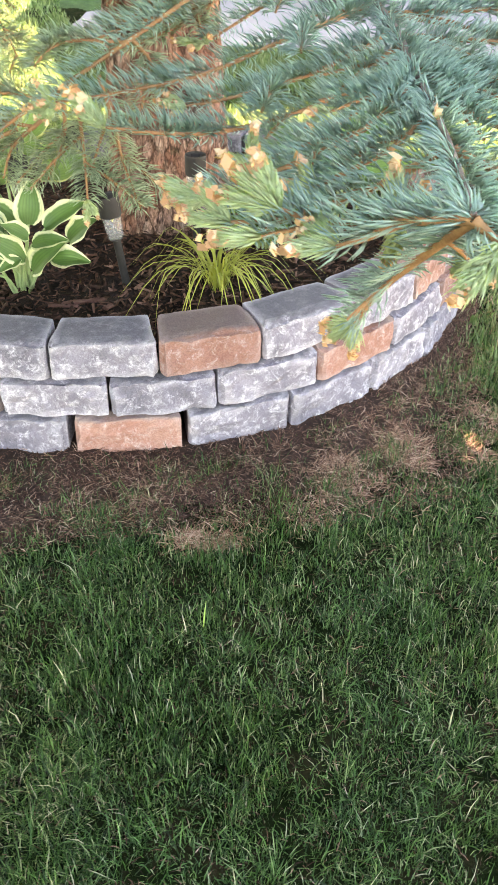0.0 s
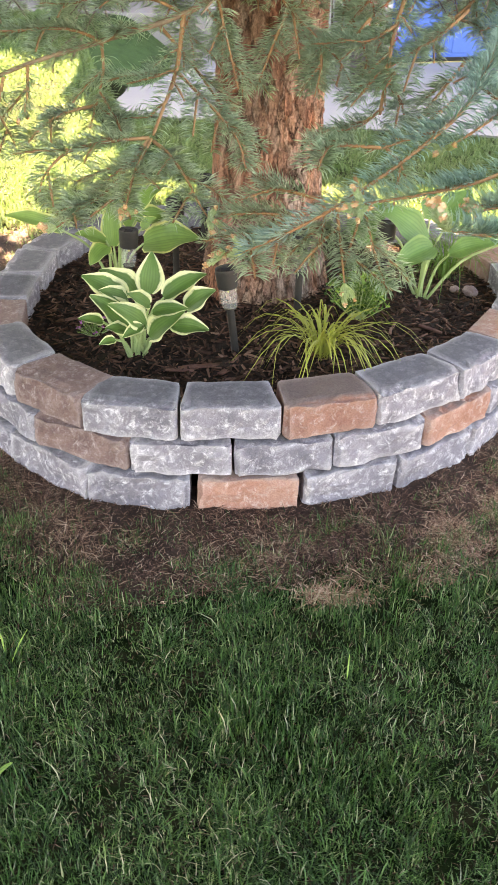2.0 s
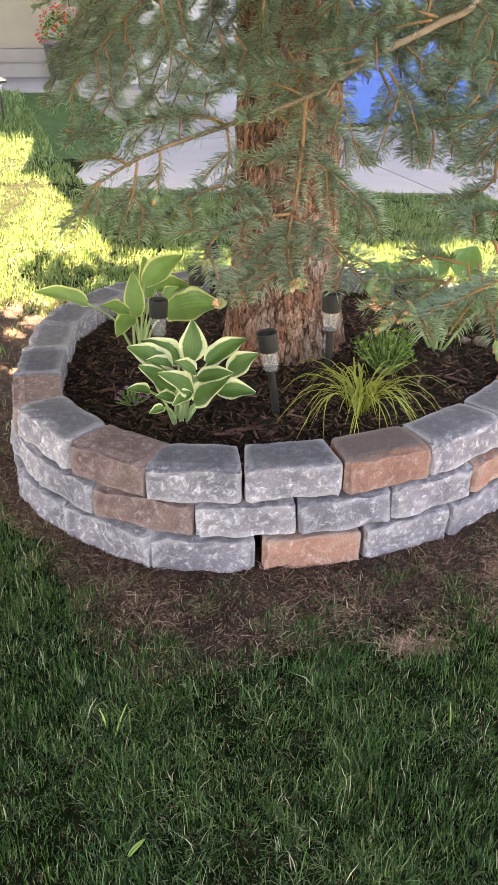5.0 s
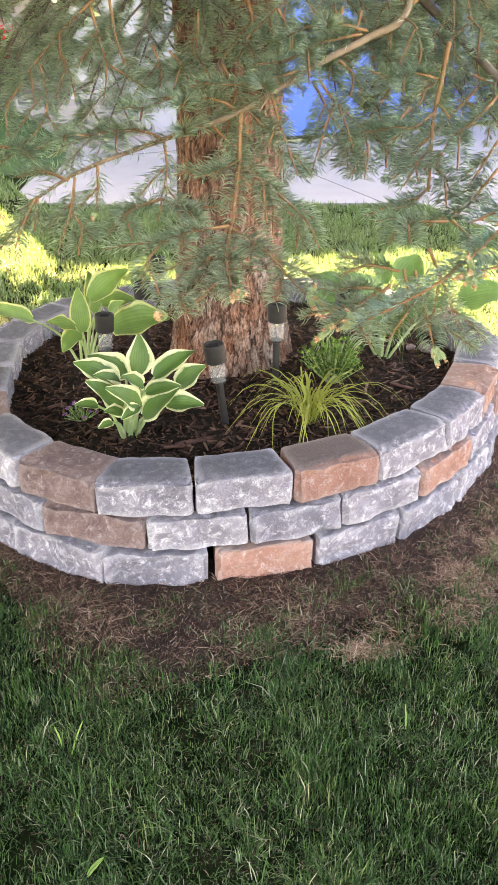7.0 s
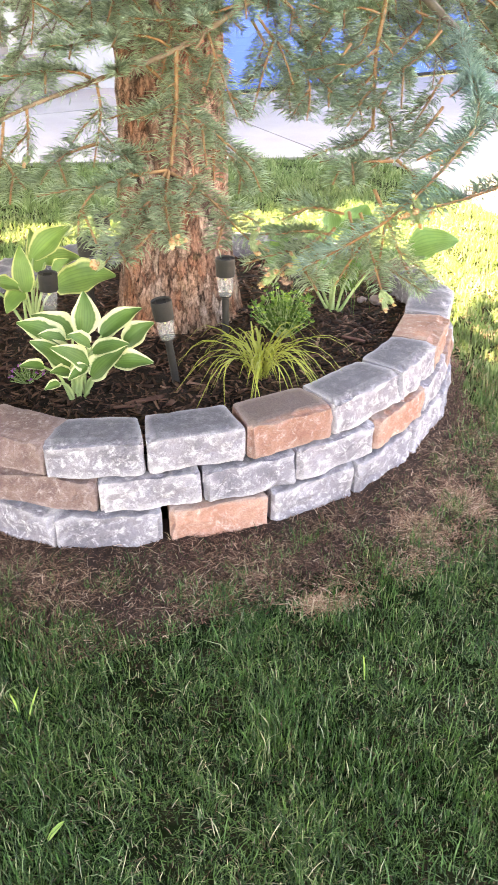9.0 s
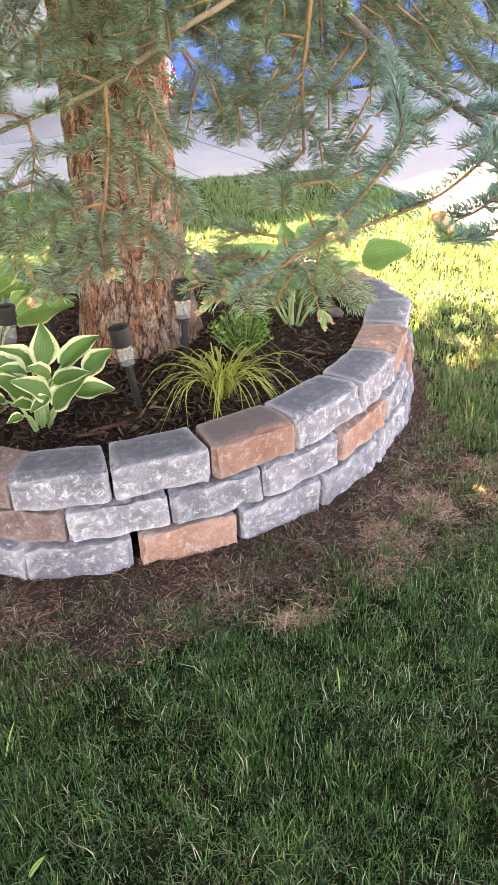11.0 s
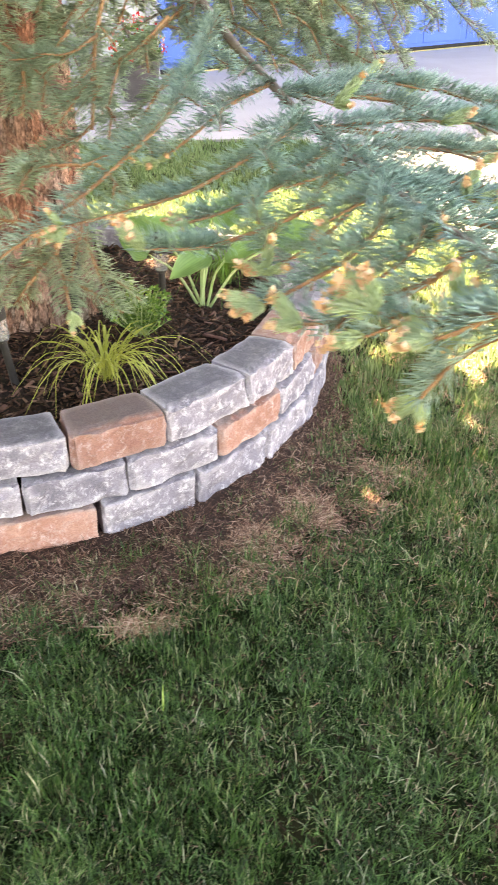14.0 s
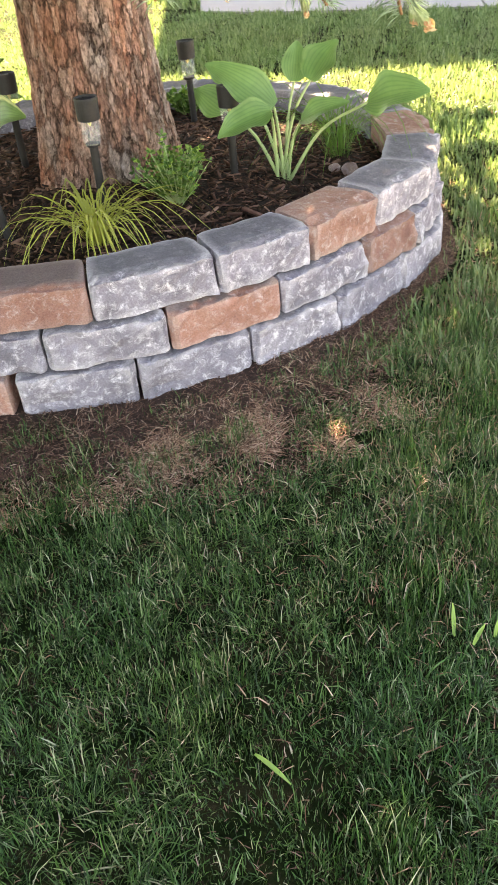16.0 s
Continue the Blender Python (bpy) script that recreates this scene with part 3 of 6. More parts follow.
# ---- the stone ring ----
def rounded_block(wo, wi, depth, h, seed, r0=0.012):
    """A tumbled wall block: front at y=0 facing -y, wider at the front than at the back, split faces and worn edges."""
    nx, ny, nz = 14, 7, 7
    half = np.array([0.5, depth / 2, h / 2])
    pts, idx = [], {}
    quads = []

    def vert(i, j, k):
        if (i, j, k) not in idx:
            idx[(i, j, k)] = len(pts)
            pts.append((2 * i / nx - 1, 2 * j / ny - 1, 2 * k / nz - 1))
        return idx[(i, j, k)]
    for k in (0, nz):
        for i in range(nx):
            for j in range(ny):
                q = [vert(i, j, k), vert(i + 1, j, k), vert(i + 1, j + 1, k), vert(i, j + 1, k)]
                quads.append(q if k else q[::-1])
    for j in (0, ny):
        for i in range(nx):
            for k in range(nz):
                q = [vert(i, j, k), vert(i + 1, j, k), vert(i + 1, j, k + 1), vert(i, j, k + 1)]
                quads.append(q[::-1] if j else q)
    for i in (0, nx):
        for j in range(ny):
            for k in range(nz):
                q = [vert(i, j, k), vert(i, j + 1, k), vert(i, j + 1, k + 1), vert(i, j, k + 1)]
                quads.append(q if i else q[::-1])
    out = []
    for p in pts:
        p = Vector([math.copysign(abs(c) ** 0.75, c) for c in p])
        w = wo + (wi - wo) * (p.y + 1) / 2
        size = Vector((w / 2, depth / 2, h / 2))
        full = Vector((p.x * size.x, p.y * size.y, p.z * size.z))
        r = r0 * (1 + 0.9 * noise.noise(full * 16 + Vector((seed, 0, 0))))
        core = Vector([max(-(s - r), min(s - r, c)) for c, s in zip(full, size)])
        d = full - core
        n = d.normalized() if d.length > 1e-6 else Vector((0, 0, 0))
        q = core + n * min(d.length, r) if d.length > 1e-6 else full
        nn = Vector([math.copysign(1, c) if abs(c) > 0.999 else 0 for c in p]).normalized()
        rough = noise.noise(full * 13 + Vector((seed * 3.1, 5, 1))) + 0.6 * noise.noise(full * 38 + Vector((seed, 2, 9)))
        q += nn * 0.0036 * rough
        if p.y < -0.99:                                # the split face
            q.y -= 0.009 * rough
        if abs(p.x) > 0.9 and p.y < -0.9:              # knocked corners
            k = max(0.0, 0.5 + noise.noise((math.copysign(3, p.x) + seed, full.z * 12, 1)))
            q.x -= math.copysign(0.011 * k, p.x); q.y += 0.009 * k
            if p.z > 0.9:
                q.z -= 0.012 * k
        if p.z > 0.99 and p.y < -0.6:                # the split arris at the top front
            q.z -= 0.007 * (1 + 1.5 * noise.noise((full.x * 34, seed, 0)))
        out.append((q.x, q.y + depth / 2, q.z + h / 2))
    return out, quads


COURSE = 0.112
TOPS = [12.2, 27.5, 42.5, 58, 73, 88.5, 104, 119.5, 135, 150, 165.1, 181.8, 195.9, 210.0, 227.5, 242.5, 257.2, 273.2, 289.7, 308.6, 325.2, 341.0, 356.1]
MIDS = [6, 21, 36, 51, 66, 81, 96, 111, 126, 142, 158, 173, 188, 203, 218, 232.6, 249.9, 265.6, 282.0, 300.0, 318.4, 336.7, 350.5]
BOTS = [0, 15, 30, 45, 60, 75, 90, 105, 120, 135, 151, 167, 182, 197, 212, 226.0, 243.4, 259.3, 277.0, 294.4, 312.4, 329.3, 345.5]
COLOURS = {  # course and joint at which a coloured block begins
    (2, 12.2): "rust", (2, 195.9): "brown", (2, 227.5): "brown", (2, 273.2): "tan", (2, 325.2): "rust",
    (1, 232.6): "brown", (1, 300.0): "tan", (1, 336.7): "rust", (0, 259.3): "tan"}
GAPS = {(0, 259.3): (0.016, 0.016)}
STONES = {"grey": STONE_GREY, "tan": STONE_TAN, "brown": STONE_BROWN, "rust": STONE_RUST}
wall = thing("garden_wall", Matrix.Translation((CX, CY, 0)), "dry-stacked ring of tumbled grey, tan and brown stone blocks", "garden wall")
rb = random.Random(4)
for course, joints in enumerate((BOTS, MIDS, TOPS)):
    for i, a0 in enumerate(joints):
        a1 = joints[(i + 1) % len(joints)]
        a1 += 360 if a1 < a0 else 0
        ra, rc = radians(a0), radians(a1)
        set_out = 0.0115 * (2 - course) + 0.003 * rb.uniform(-1, 1)
        p0 = (float(ring_radius(ra)) + set_out) * Vector((math.cos(ra), math.sin(ra)))
        p1 = (float(ring_radius(rc)) + set_out) * Vector((math.cos(rc), math.sin(rc)))
        chord = p1 - p0
        w = chord.length
        trim = GAPS.get((course, a0), (0.0, 0.0))
        depth = 0.165
        mid = (p0 + p1) / 2
        wo = w - 0.005 - sum(trim)
        wi = wo * (1 - depth / 1.05) - 0.004
        z0 = 0.028 + COURSE * course + (rb.uniform(-0.002, 0.002))
        h = COURSE - 0.003 if course else COURSE + 0.03
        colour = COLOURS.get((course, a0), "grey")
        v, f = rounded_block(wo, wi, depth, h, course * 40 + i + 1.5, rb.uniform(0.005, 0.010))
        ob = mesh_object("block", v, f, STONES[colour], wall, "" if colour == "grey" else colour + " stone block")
        ang = math.atan2(chord.y, chord.x) + radians(rb.uniform(-0.8, 0.8))
        ob.matrix_basis = Matrix.Translation((mid.x, mid.y, z0 - (0.03 if course == 0 else 0))) @ Matrix.Rotation(ang, 4, "Z")

# ---- mulch bed ----
def bed_z(x, y):
    d = np.hypot(x - CX, y - CY)
    return 0.27 + 0.05 * np.exp(-((d - 0.22) / 0.38) ** 2) + 0.008 * wobble(x, y, 9) + 0.005 * wobble(x, y, 23)


bv, bf = [], []
for i in range(120):
    a = 2 * math.pi * i / 120
    for j in range(25):
        r = 0.12 + (float(ring_radius(a)) - 0.10 - 0.12) * j / 24
        x, y = CX + r * math.cos(a), CY + r * math.sin(a)
        bv.append((x, y, float(bed_z(x, y)) + 0.006 * noise.noise((x * 30, y * 30, 4))))
bf = [(i * 25 + j, i * 25 + j + 1, ((i + 1) % 120) * 25 + j + 1, ((i + 1) % 120) * 25 + j) for i in range(120) for j in range(24)]
bed = mesh_object("mulch_bed", bv, bf, BED, smooth=True)
tagged(bed, "dark brown shredded bark mulch inside the stone ring", "mulch", kind="stuff")


def chips(count, seed, lo, hi, place, zfun, thick=0.3):
    """Thin wooden slivers lying about: six-sided boxes, each turned its own way."""
    rg = np.random.default_rng(seed)
    x, y = place(rg, count)
    n = len(x)
    L = rg.uniform(lo, hi, n) * rg.uniform(0.5, 1, n)
    W = L * rg.uniform(0.1, 0.28, n); T = W * rg.uniform(0.25, 0.6, n) * thick / 0.3
    yaw, pit, rol = rg.uniform(0, 2 * np.pi, n), rg.normal(0, 0.28, n), rg.normal(0, 0.4, n)
    c, s = np.cos(yaw), np.sin(yaw)
    ax = np.stack([c * np.cos(pit), s * np.cos(pit), np.sin(pit)], -1)
    side = np.stack([-s, c, np.zeros(n)], -1)
    up = np.cross(ax, side)
    side, up = side * np.cos(rol)[:, None] + up * np.sin(rol)[:, None], up * np.cos(rol)[:, None] - side * np.sin(rol)[:, None]
    base = np.stack([x, y, zfun(x, y) + rg.uniform(0.0, 0.012, n)], -1)
    corners = []
    for a, b, d in ((-1, -1, -1), (1, -.6, -1), (1, .6, -1), (-1, 1, -1), (-.9, -1, 1), (1, -.5, 1), (.9, .6, 1), (-1, .8, 1)):
        corners.append(base + a * ax * L[:, None] / 2 + b * side * W[:, None] / 2 + d * up * T[:, None] / 2)
    v = np.stack(corners, 1).reshape(-1, 3)
    f = np.array([(0, 3, 2, 1), (4, 5, 6, 7), (0, 1, 5, 4), (1, 2, 6, 5), (2, 3, 7, 6), (3, 0, 4, 7)])
    return v, (np.arange(n)[:, None, None] * 8 + f[None]).reshape(-1, 4)


def in_bed(rg, n):
    a, u = rg.uniform(0, 2 * np.pi, n), np.sqrt(rg.uniform(0.04, 1, n))
    r = u * (ring_radius(a) - 0.12)
    return CX + r * np.cos(a), CY + r * np.sin(a)


v, f = chips(13000, 3, 0.012, 0.06, in_bed, bed_z)
tagged(mesh_object("bark_mulch", v, f, MULCH), "loose dark brown shredded bark chips on the bed", "mulch", kind="stuff")

# ---- lawn ----
def blades(n, seed, place, lo, hi, w0, lean, zfun, flat=0.0):
    """Grass blades as bent tapered strips."""
    rg = np.random.default_rng(seed)
    x, y = place(rg, n)
    n = len(x)
    L, W = rg.uniform(lo, hi, n), w0 * rg.uniform(0.6, 1.3, n)
    yaw = np.pi * (wobble(x, y, 7) + wobble(x + 1, y + 2, 26)) + rg.normal(0, 1.5, n)
    L = L * (1 + 0.3 * wobble(x + 5, y, 11) + 0.25 * wobble(x, y + 3, 27))
    tilt = np.abs(rg.normal(0, lean, n)) * np.clip(0.85 + 0.6 * wobble(x + 2, y, 5), 0.3, 1.5) + flat
    d = np.stack([np.cos(yaw), np.sin(yaw), np.zeros(n)], -1)
    s = np.stack([-np.sin(yaw + rg.normal(0, .5, n)), np.cos(yaw), np.zeros(n)], -1)
    up = np.array([[0, 0, 1.0]])
    base = np.stack([x, y, zfun(x, y) - 0.003], -1)
    t1, t2 = np.clip(tilt * 0.8, 0, 1.45), np.clip(tilt * 1.15 + 0.12, 0, 1.6)
    m = base + (d * np.sin(t1)[:, None] + up * np.cos(t1)[:, None]) * (L * 0.5)[:, None]
    d = d + np.stack([-np.sin(yaw), np.cos(yaw), np.zeros(n)], -1) * rg.normal(0, 0.22, n)[:, None]
    e = m + (d * np.sin(t2)[:, None] + up * np.cos(t2)[:, None]) * (L * 0.5)[:, None]
    h = s * (W / 2)[:, None]
    v = np.stack([base - h, base + h, m + h * 0.85, m - h * 0.85, e], 1).reshape(-1, 3)
    k = np.arange(n)[:, None, None] * 5
    tri = np.array([(0, 1, 2), (0, 2, 3), (3, 2, 4)])
    return v, (k + tri[None]).reshape(-1, 3)


def on_drive(x, y):
    edge = np.where(x > -0.9, 7.6 - 0.17 * x, np.minimum(np.where(x > -1.4, 7.72 + 0.4 * (-0.9 - x), 7.92 + 3.4 * (-1.4 - x)), 11.5))
    return ((y > edge - 0.02) & (x > -9)) | ((x > 2.08) & (x < 12) & (y < 8)) | ((x > 1.95) & (y > 6.5))


def lawn_place(x0, x1, y0, y1, bare=1.0):
    def place(rg, n):
        x, y = rg.uniform(x0, x1, n), rg.uniform(y0, y1, n)
        d = beyond_ring(x, y)
        edge = (0.25 + 0.1 * wobble(x, y, 4) + 0.06 * wobble(x, y, 13)) * bare_share(np.arctan2(y - CY, x - CX))
        thick = 0.71 + 0.25 * wobble(x, y, 3.1) + 0.35 * wobble(x + 3, y, 8) + 0.4 * wobble(x + 1, y, 17) + 0.45 * wobble(x, y + 1, 31)
        keep = rg.uniform(0, 1, n) < np.clip((d - edge * bare) / 0.2 + 0.1, 0.0, 1) * np.clip(thick, 0.14, 1)
        keep |= (rg.uniform(0, 1, n) < 0.04 + 0.16 * np.clip(wobble(x + 2, y, 10) - 0.4, 0, 1)) & (d > 0.05)
        keep &= (d > 0.02) & ~on_drive(x, y)
        return x[keep], y[keep]
    return place


def thin_lit_turf(rg, n):
    """Drier, thinner turf mixed with dead blades at the open side of the ring; its pale blades also stand in for
    brighter light.
    """
    x, y = rg.normal(1.2, 0.4, n), rg.normal(2.6, 0.6, n)
    keep = (beyond_ring(x, y) > 0.05) & (rg.uniform(0, 1, n) < 0.5 + 0.4 * wobble(x, y, 9) + 0.4 * wobble(x, y, 23))
    return x[keep], y[keep]


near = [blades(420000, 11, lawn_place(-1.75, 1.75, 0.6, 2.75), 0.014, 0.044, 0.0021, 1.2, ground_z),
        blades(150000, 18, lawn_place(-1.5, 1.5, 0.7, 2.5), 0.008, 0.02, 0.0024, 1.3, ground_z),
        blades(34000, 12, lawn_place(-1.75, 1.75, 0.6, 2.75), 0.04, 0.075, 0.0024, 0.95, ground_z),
        blades(18000, 16, thin_lit_turf, 0.025, 0.05, 0.0024, 1.0, ground_z)]
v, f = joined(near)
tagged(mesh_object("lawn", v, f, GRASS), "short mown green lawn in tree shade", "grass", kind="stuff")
# these blades carry the sunlit look in their paler colour
v, f = joined([blades(16000, 17, thin_lit_turf, 0.025, 0.05, 0.0024, 0.95, ground_z), blades(230000, 13, lawn_place(-3.2, 2.1, 2.4, 7.8), 0.03, 0.065, 0.0065, 0.75, ground_z), blades(40000, 14, lawn_place(-7, -1.2, 5.5, 11.5), 0.03, 0.075, 0.008, 0.5, ground_z), blades(60000, 19, lawn_place(-5.5, -1.3, 8.0, 11.5), 0.05, 0.1, 0.014, 0.8, ground_z)])
tagged(mesh_object("far_lawn", v, f, GRASS_SUNLIT), "sunlit green lawn beyond the ring", "grass", kind="stuff")


def around(rg, n):
    """The rest of the garden, past the two lawns above."""
    x, y = rg.uniform(-9, 10, n), rg.uniform(-8, 8, n)
    keep = ~((x > -1.75) & (x < 1.75) & (y > 0.6) & (y < 2.75)) & ~((x > -3.2) & (x < 2.1) & (y > 2.4)) & ~on_drive(x, y) & (beyond_ring(x, y) > 0.3)
    return x[keep], y[keep]


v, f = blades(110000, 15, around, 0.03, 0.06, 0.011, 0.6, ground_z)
tagged(mesh_object("outer_lawn", v, f, GRASS_SUNLIT), "mown green lawn around the tree", "grass", kind="stuff")


def straw_place(rg, n):
    a, u = rg.uniform(0, 2 * np.pi, n), rg.uniform(0, 1, n) ** 0.8
    r = ring_radius(a) + 0.015 + 0.42 * u * bare_share(a)
    x, y = CX + r * np.cos(a), CY + r * np.sin(a)
    keep = rg.uniform(0, 1, n) < 0.5 + 0.5 * wobble(x, y, 6)
    return x[keep], y[keep]


def litter_place(rg, n):
    return rg.uniform(-1.7, 2.1, n), rg.uniform(0.5, 2.0, n)


def litter_band(rg, n):
    a, u = rg.uniform(0, 2 * np.pi, n), rg.uniform(0, 1, n) ** 0.9
    r = ring_radius(a) + 0.01 + 0.4 * u * bare_share(a)
    return CX + r * np.cos(a), CY + r * np.sin(a)


def dry_patch(rg, n):
    """A worn arc of dead turf on the lawn side of the ring, thin at its edges."""
    a = radians(1) * np.where(rg.uniform(0, 1, n) < 0.5, rg.normal(304, 9, n), rg.uniform(225, 325, n))
    r = 1.08 + 0.42 * rg.beta(2.0, 1.8, n)
    pile = rg.uniform(0, 1, n) < 0.035                 # a raked-up wisp
    x, y = CX + r * np.cos(a), CY + r * np.sin(a)
    x, y = np.where(pile, -0.1 + rg.normal(0, 0.05, n), x), np.where(pile, 1.7 + rg.normal(0, 0.016, n), y)
    keep = (beyond_ring(x, y) > 0.06) & (pile | (rg.uniform(0, 1, n) < 0.15 + 1.1 * wobble(x, y, 9) + 0.8 * wobble(x, y, 21)))
    return x[keep], y[keep]


def stray_turf(rg, n):
    """Tufts of grass that hold on in the bare soil."""
    a = radians(1) * rg.uniform(215, 330, n)
    r = ring_radius(a) + 0.06 + 0.4 * rg.uniform(0, 1, n) ** 0.7
    x, y = CX + r * np.cos(a), CY + r * np.sin(a)
    keep = wobble(x + 3.1, y - 1.7, 11) + 0.5 * wobble(x, y, 27) > 0.34 + rg.normal(0, 0.1, n)
    return x[keep], y[keep]


v, f = blades(26000, 35, stray_turf, 0.02, 0.05, 0.002, 1.1, ground_z)
tagged(mesh_object("stray_grass", v, f, GRASS), "thin tufts of grass in the bare soil beside the ring", "grass", kind="stuff")
v1, f1 = blades(90000, 33, litter_band, 0.01, 0.036, 0.0021, 0.3, lambda x, y: ground_z(x, y) + 0.012, 1.25)
v2, f2 = blades(14000, 34, litter_place, 0.01, 0.03, 0.0017, 0.3, lambda x, y: ground_z(x, y) + 0.008, 1.0)
v, f = joined([(v1, f1), (v2, f2)])
tagged(mesh_object("soil_litter", v, f, LITTER), "short brown fibres and clods on the bare soil", "soil litter", kind="stuff")
# the last lot of straw also paints the brighter light at the ring's open side
v, f = joined([blades(9000, 21, straw_place, 0.012, 0.045, 0.002, 0.2, lambda x, y: ground_z(x, y) + 0.014, 1.4), blades(15000, 23, dry_patch, 0.02, 0.055, 0.0023, 0.35, lambda x, y: ground_z(x, y) + 0.01, 1.4), blades(30000, 24, thin_lit_turf, 0.02, 0.05, 0.002, 0.5, lambda x, y: ground_z(x, y) + 0.008, 1.0)])
tagged(mesh_object("dead_grass", v, f, STRAW), "dry straw and dead grass clippings on the soil", "dead grass", kind="stuff")

# ---- the spruce ----
TX, TY = -0.29, 3.165
tree = thing("spruce_tree", Matrix.Translation((TX, TY, 0.27)), "blue spruce with scaly reddish bark and drooping lower branches", "tree")


def local(p):
    return np.asarray(p, dtype=float) - np.array([TX, TY, 0.27])


def trunk():
    nu, nv, top = 300, 300, 1.9
    verts = []
    for j in range(nv + 1):
        z = -0.08 + top * (j / nv) ** 1.1
        base = 0.194 - 0.012 * z + 0.058 * math.exp(-max(z, 0) / 0.22)
        for i in range(nu):
            a = 2 * math.pi * i / nu
            ca, sa = math.cos(a), math.sin(a)
            r = base * (1 + 0.05 * math.sin(3 * a + 0.7) * math.exp(-max(z, 0) / 0.4) + 0.03 * math.sin(5 * a + 2 * z))
            q = Vector((ca * 0.2, sa * 0.2, z * 0.36))
            q = q + 0.012 * noise.noise_vector(q * 45)
            d, pts = noise.voronoi(q * 34, distance_metric="DISTANCE", exponent=2.5)
            crack = max(0.0, min(1.0, (d[1] - d[0]) / 0.22))
            r += 0.007 * (crack ** 0.6 - 0.7) + 0.005 * noise.noise(pts[0] * 3.7) + 0.003 * noise.noise(q * 110)
            verts.append((r * ca, r * sa, z))
    i, j = np.meshgrid(np.arange(nu), np.arange(nv), indexing="ij")
    f = np.stack([j * nu + i, j * nu + (i + 1) % nu, (j + 1) * nu + (i + 1) % nu, (j + 1) * nu + i], -1).reshape(-1, 4)
    mesh_object("trunk", verts, f, BARK, tree, "trunk with flaking reddish grey bark plates", True)
    v, q = tube([(0, 0, 1.75), (0.02, 0.02, 5), (0, 0, 9.3)], [0.168, 0.1, 0.02], 16)
    mesh_object("upper_trunk", v, q, LIMB, tree, smooth=True)


trunk()


def needles_on(path, rg, per_m, length, width, spread=1.24, comb=0.35):
    """Needles all round a shoot, leaning forward; slim three-sided spikes."""
    seg = np.linalg.norm(np.diff(path, axis=0), axis=1)
    cum = np.concatenate([[0], np.cumsum(seg)])
    n = max(6, int(cum[-1] * per_m))
    s = np.sort(rg.uniform(0, cum[-1], n))
    k = np.clip(np.searchsorted(cum, s) - 1, 0, len(seg) - 1)
    f = ((s - cum[k]) / np.maximum(seg[k], 1e-6))[:, None]
    p = path[k] * (1 - f) + path[k + 1] * f
    t = (path[k + 1] - path[k]) / np.maximum(seg[k], 1e-6)[:, None]
    ref = np.where(np.abs(t[:, 2:3]) > 0.9, np.array([[1.0, 0, 0]]), np.array([[0, 0, 1.0]]))
    u = np.cross(t, ref); u /= np.linalg.norm(u, axis=1)[:, None]
    w = np.cross(u, t)
    a = rg.uniform(-np.pi, np.pi, n)
    if comb < 0:                                       # parted to both sides, the bark bare above
        a = np.where(rg.uniform(0, 1, n) < 0.5, 0.22, np.pi - 0.22) + rg.normal(0, 0.5, n)
    else:                                              # swept to the upper side
        a = np.pi / 2 + a * (1 - 0.62 * comb)
    out = np.cos(a)[:, None] * u + np.sin(a)[:, None] * w
    lean = rg.normal(spread, 0.1, n)[:, None]
    d = t * np.cos(lean) + out * np.sin(lean) + np.array([[0, 0, 0.06]])
    d /= np.linalg.norm(d, axis=1)[:, None]
    L = (length * rg.uniform(0.72, 1.08, n) * np.clip((cum[-1] - s) / 0.03 + 0.6, 0, 1))[:, None]
    b1 = np.cross(d, t); b1 /= np.linalg.norm(b1, axis=1)[:, None] + 1e-9
    b2 = np.cross(d, b1)
    h = width * 0.5 * rg.uniform(0.75, 1.15, n)[:, None]
    mid = p + d * L * 0.6                              # curved needles, widest past the middle
    v = np.stack([p, mid + b1 * h, mid - b1 * h * 0.5 + b2 * h * 0.8, mid - b1 * h * 0.5 - b2 * h * 0.8, p + d * L + t * L * 0.2], 1).reshape(-1, 3)
    tri = np.array([(0, 2, 1), (0, 3, 2), (0, 1, 3), (1, 2, 4), (2, 3, 4), (3, 1, 4)])
    return v, (np.arange(n)[:, None, None] * 5 + tri[None]).reshape(-1, 3)


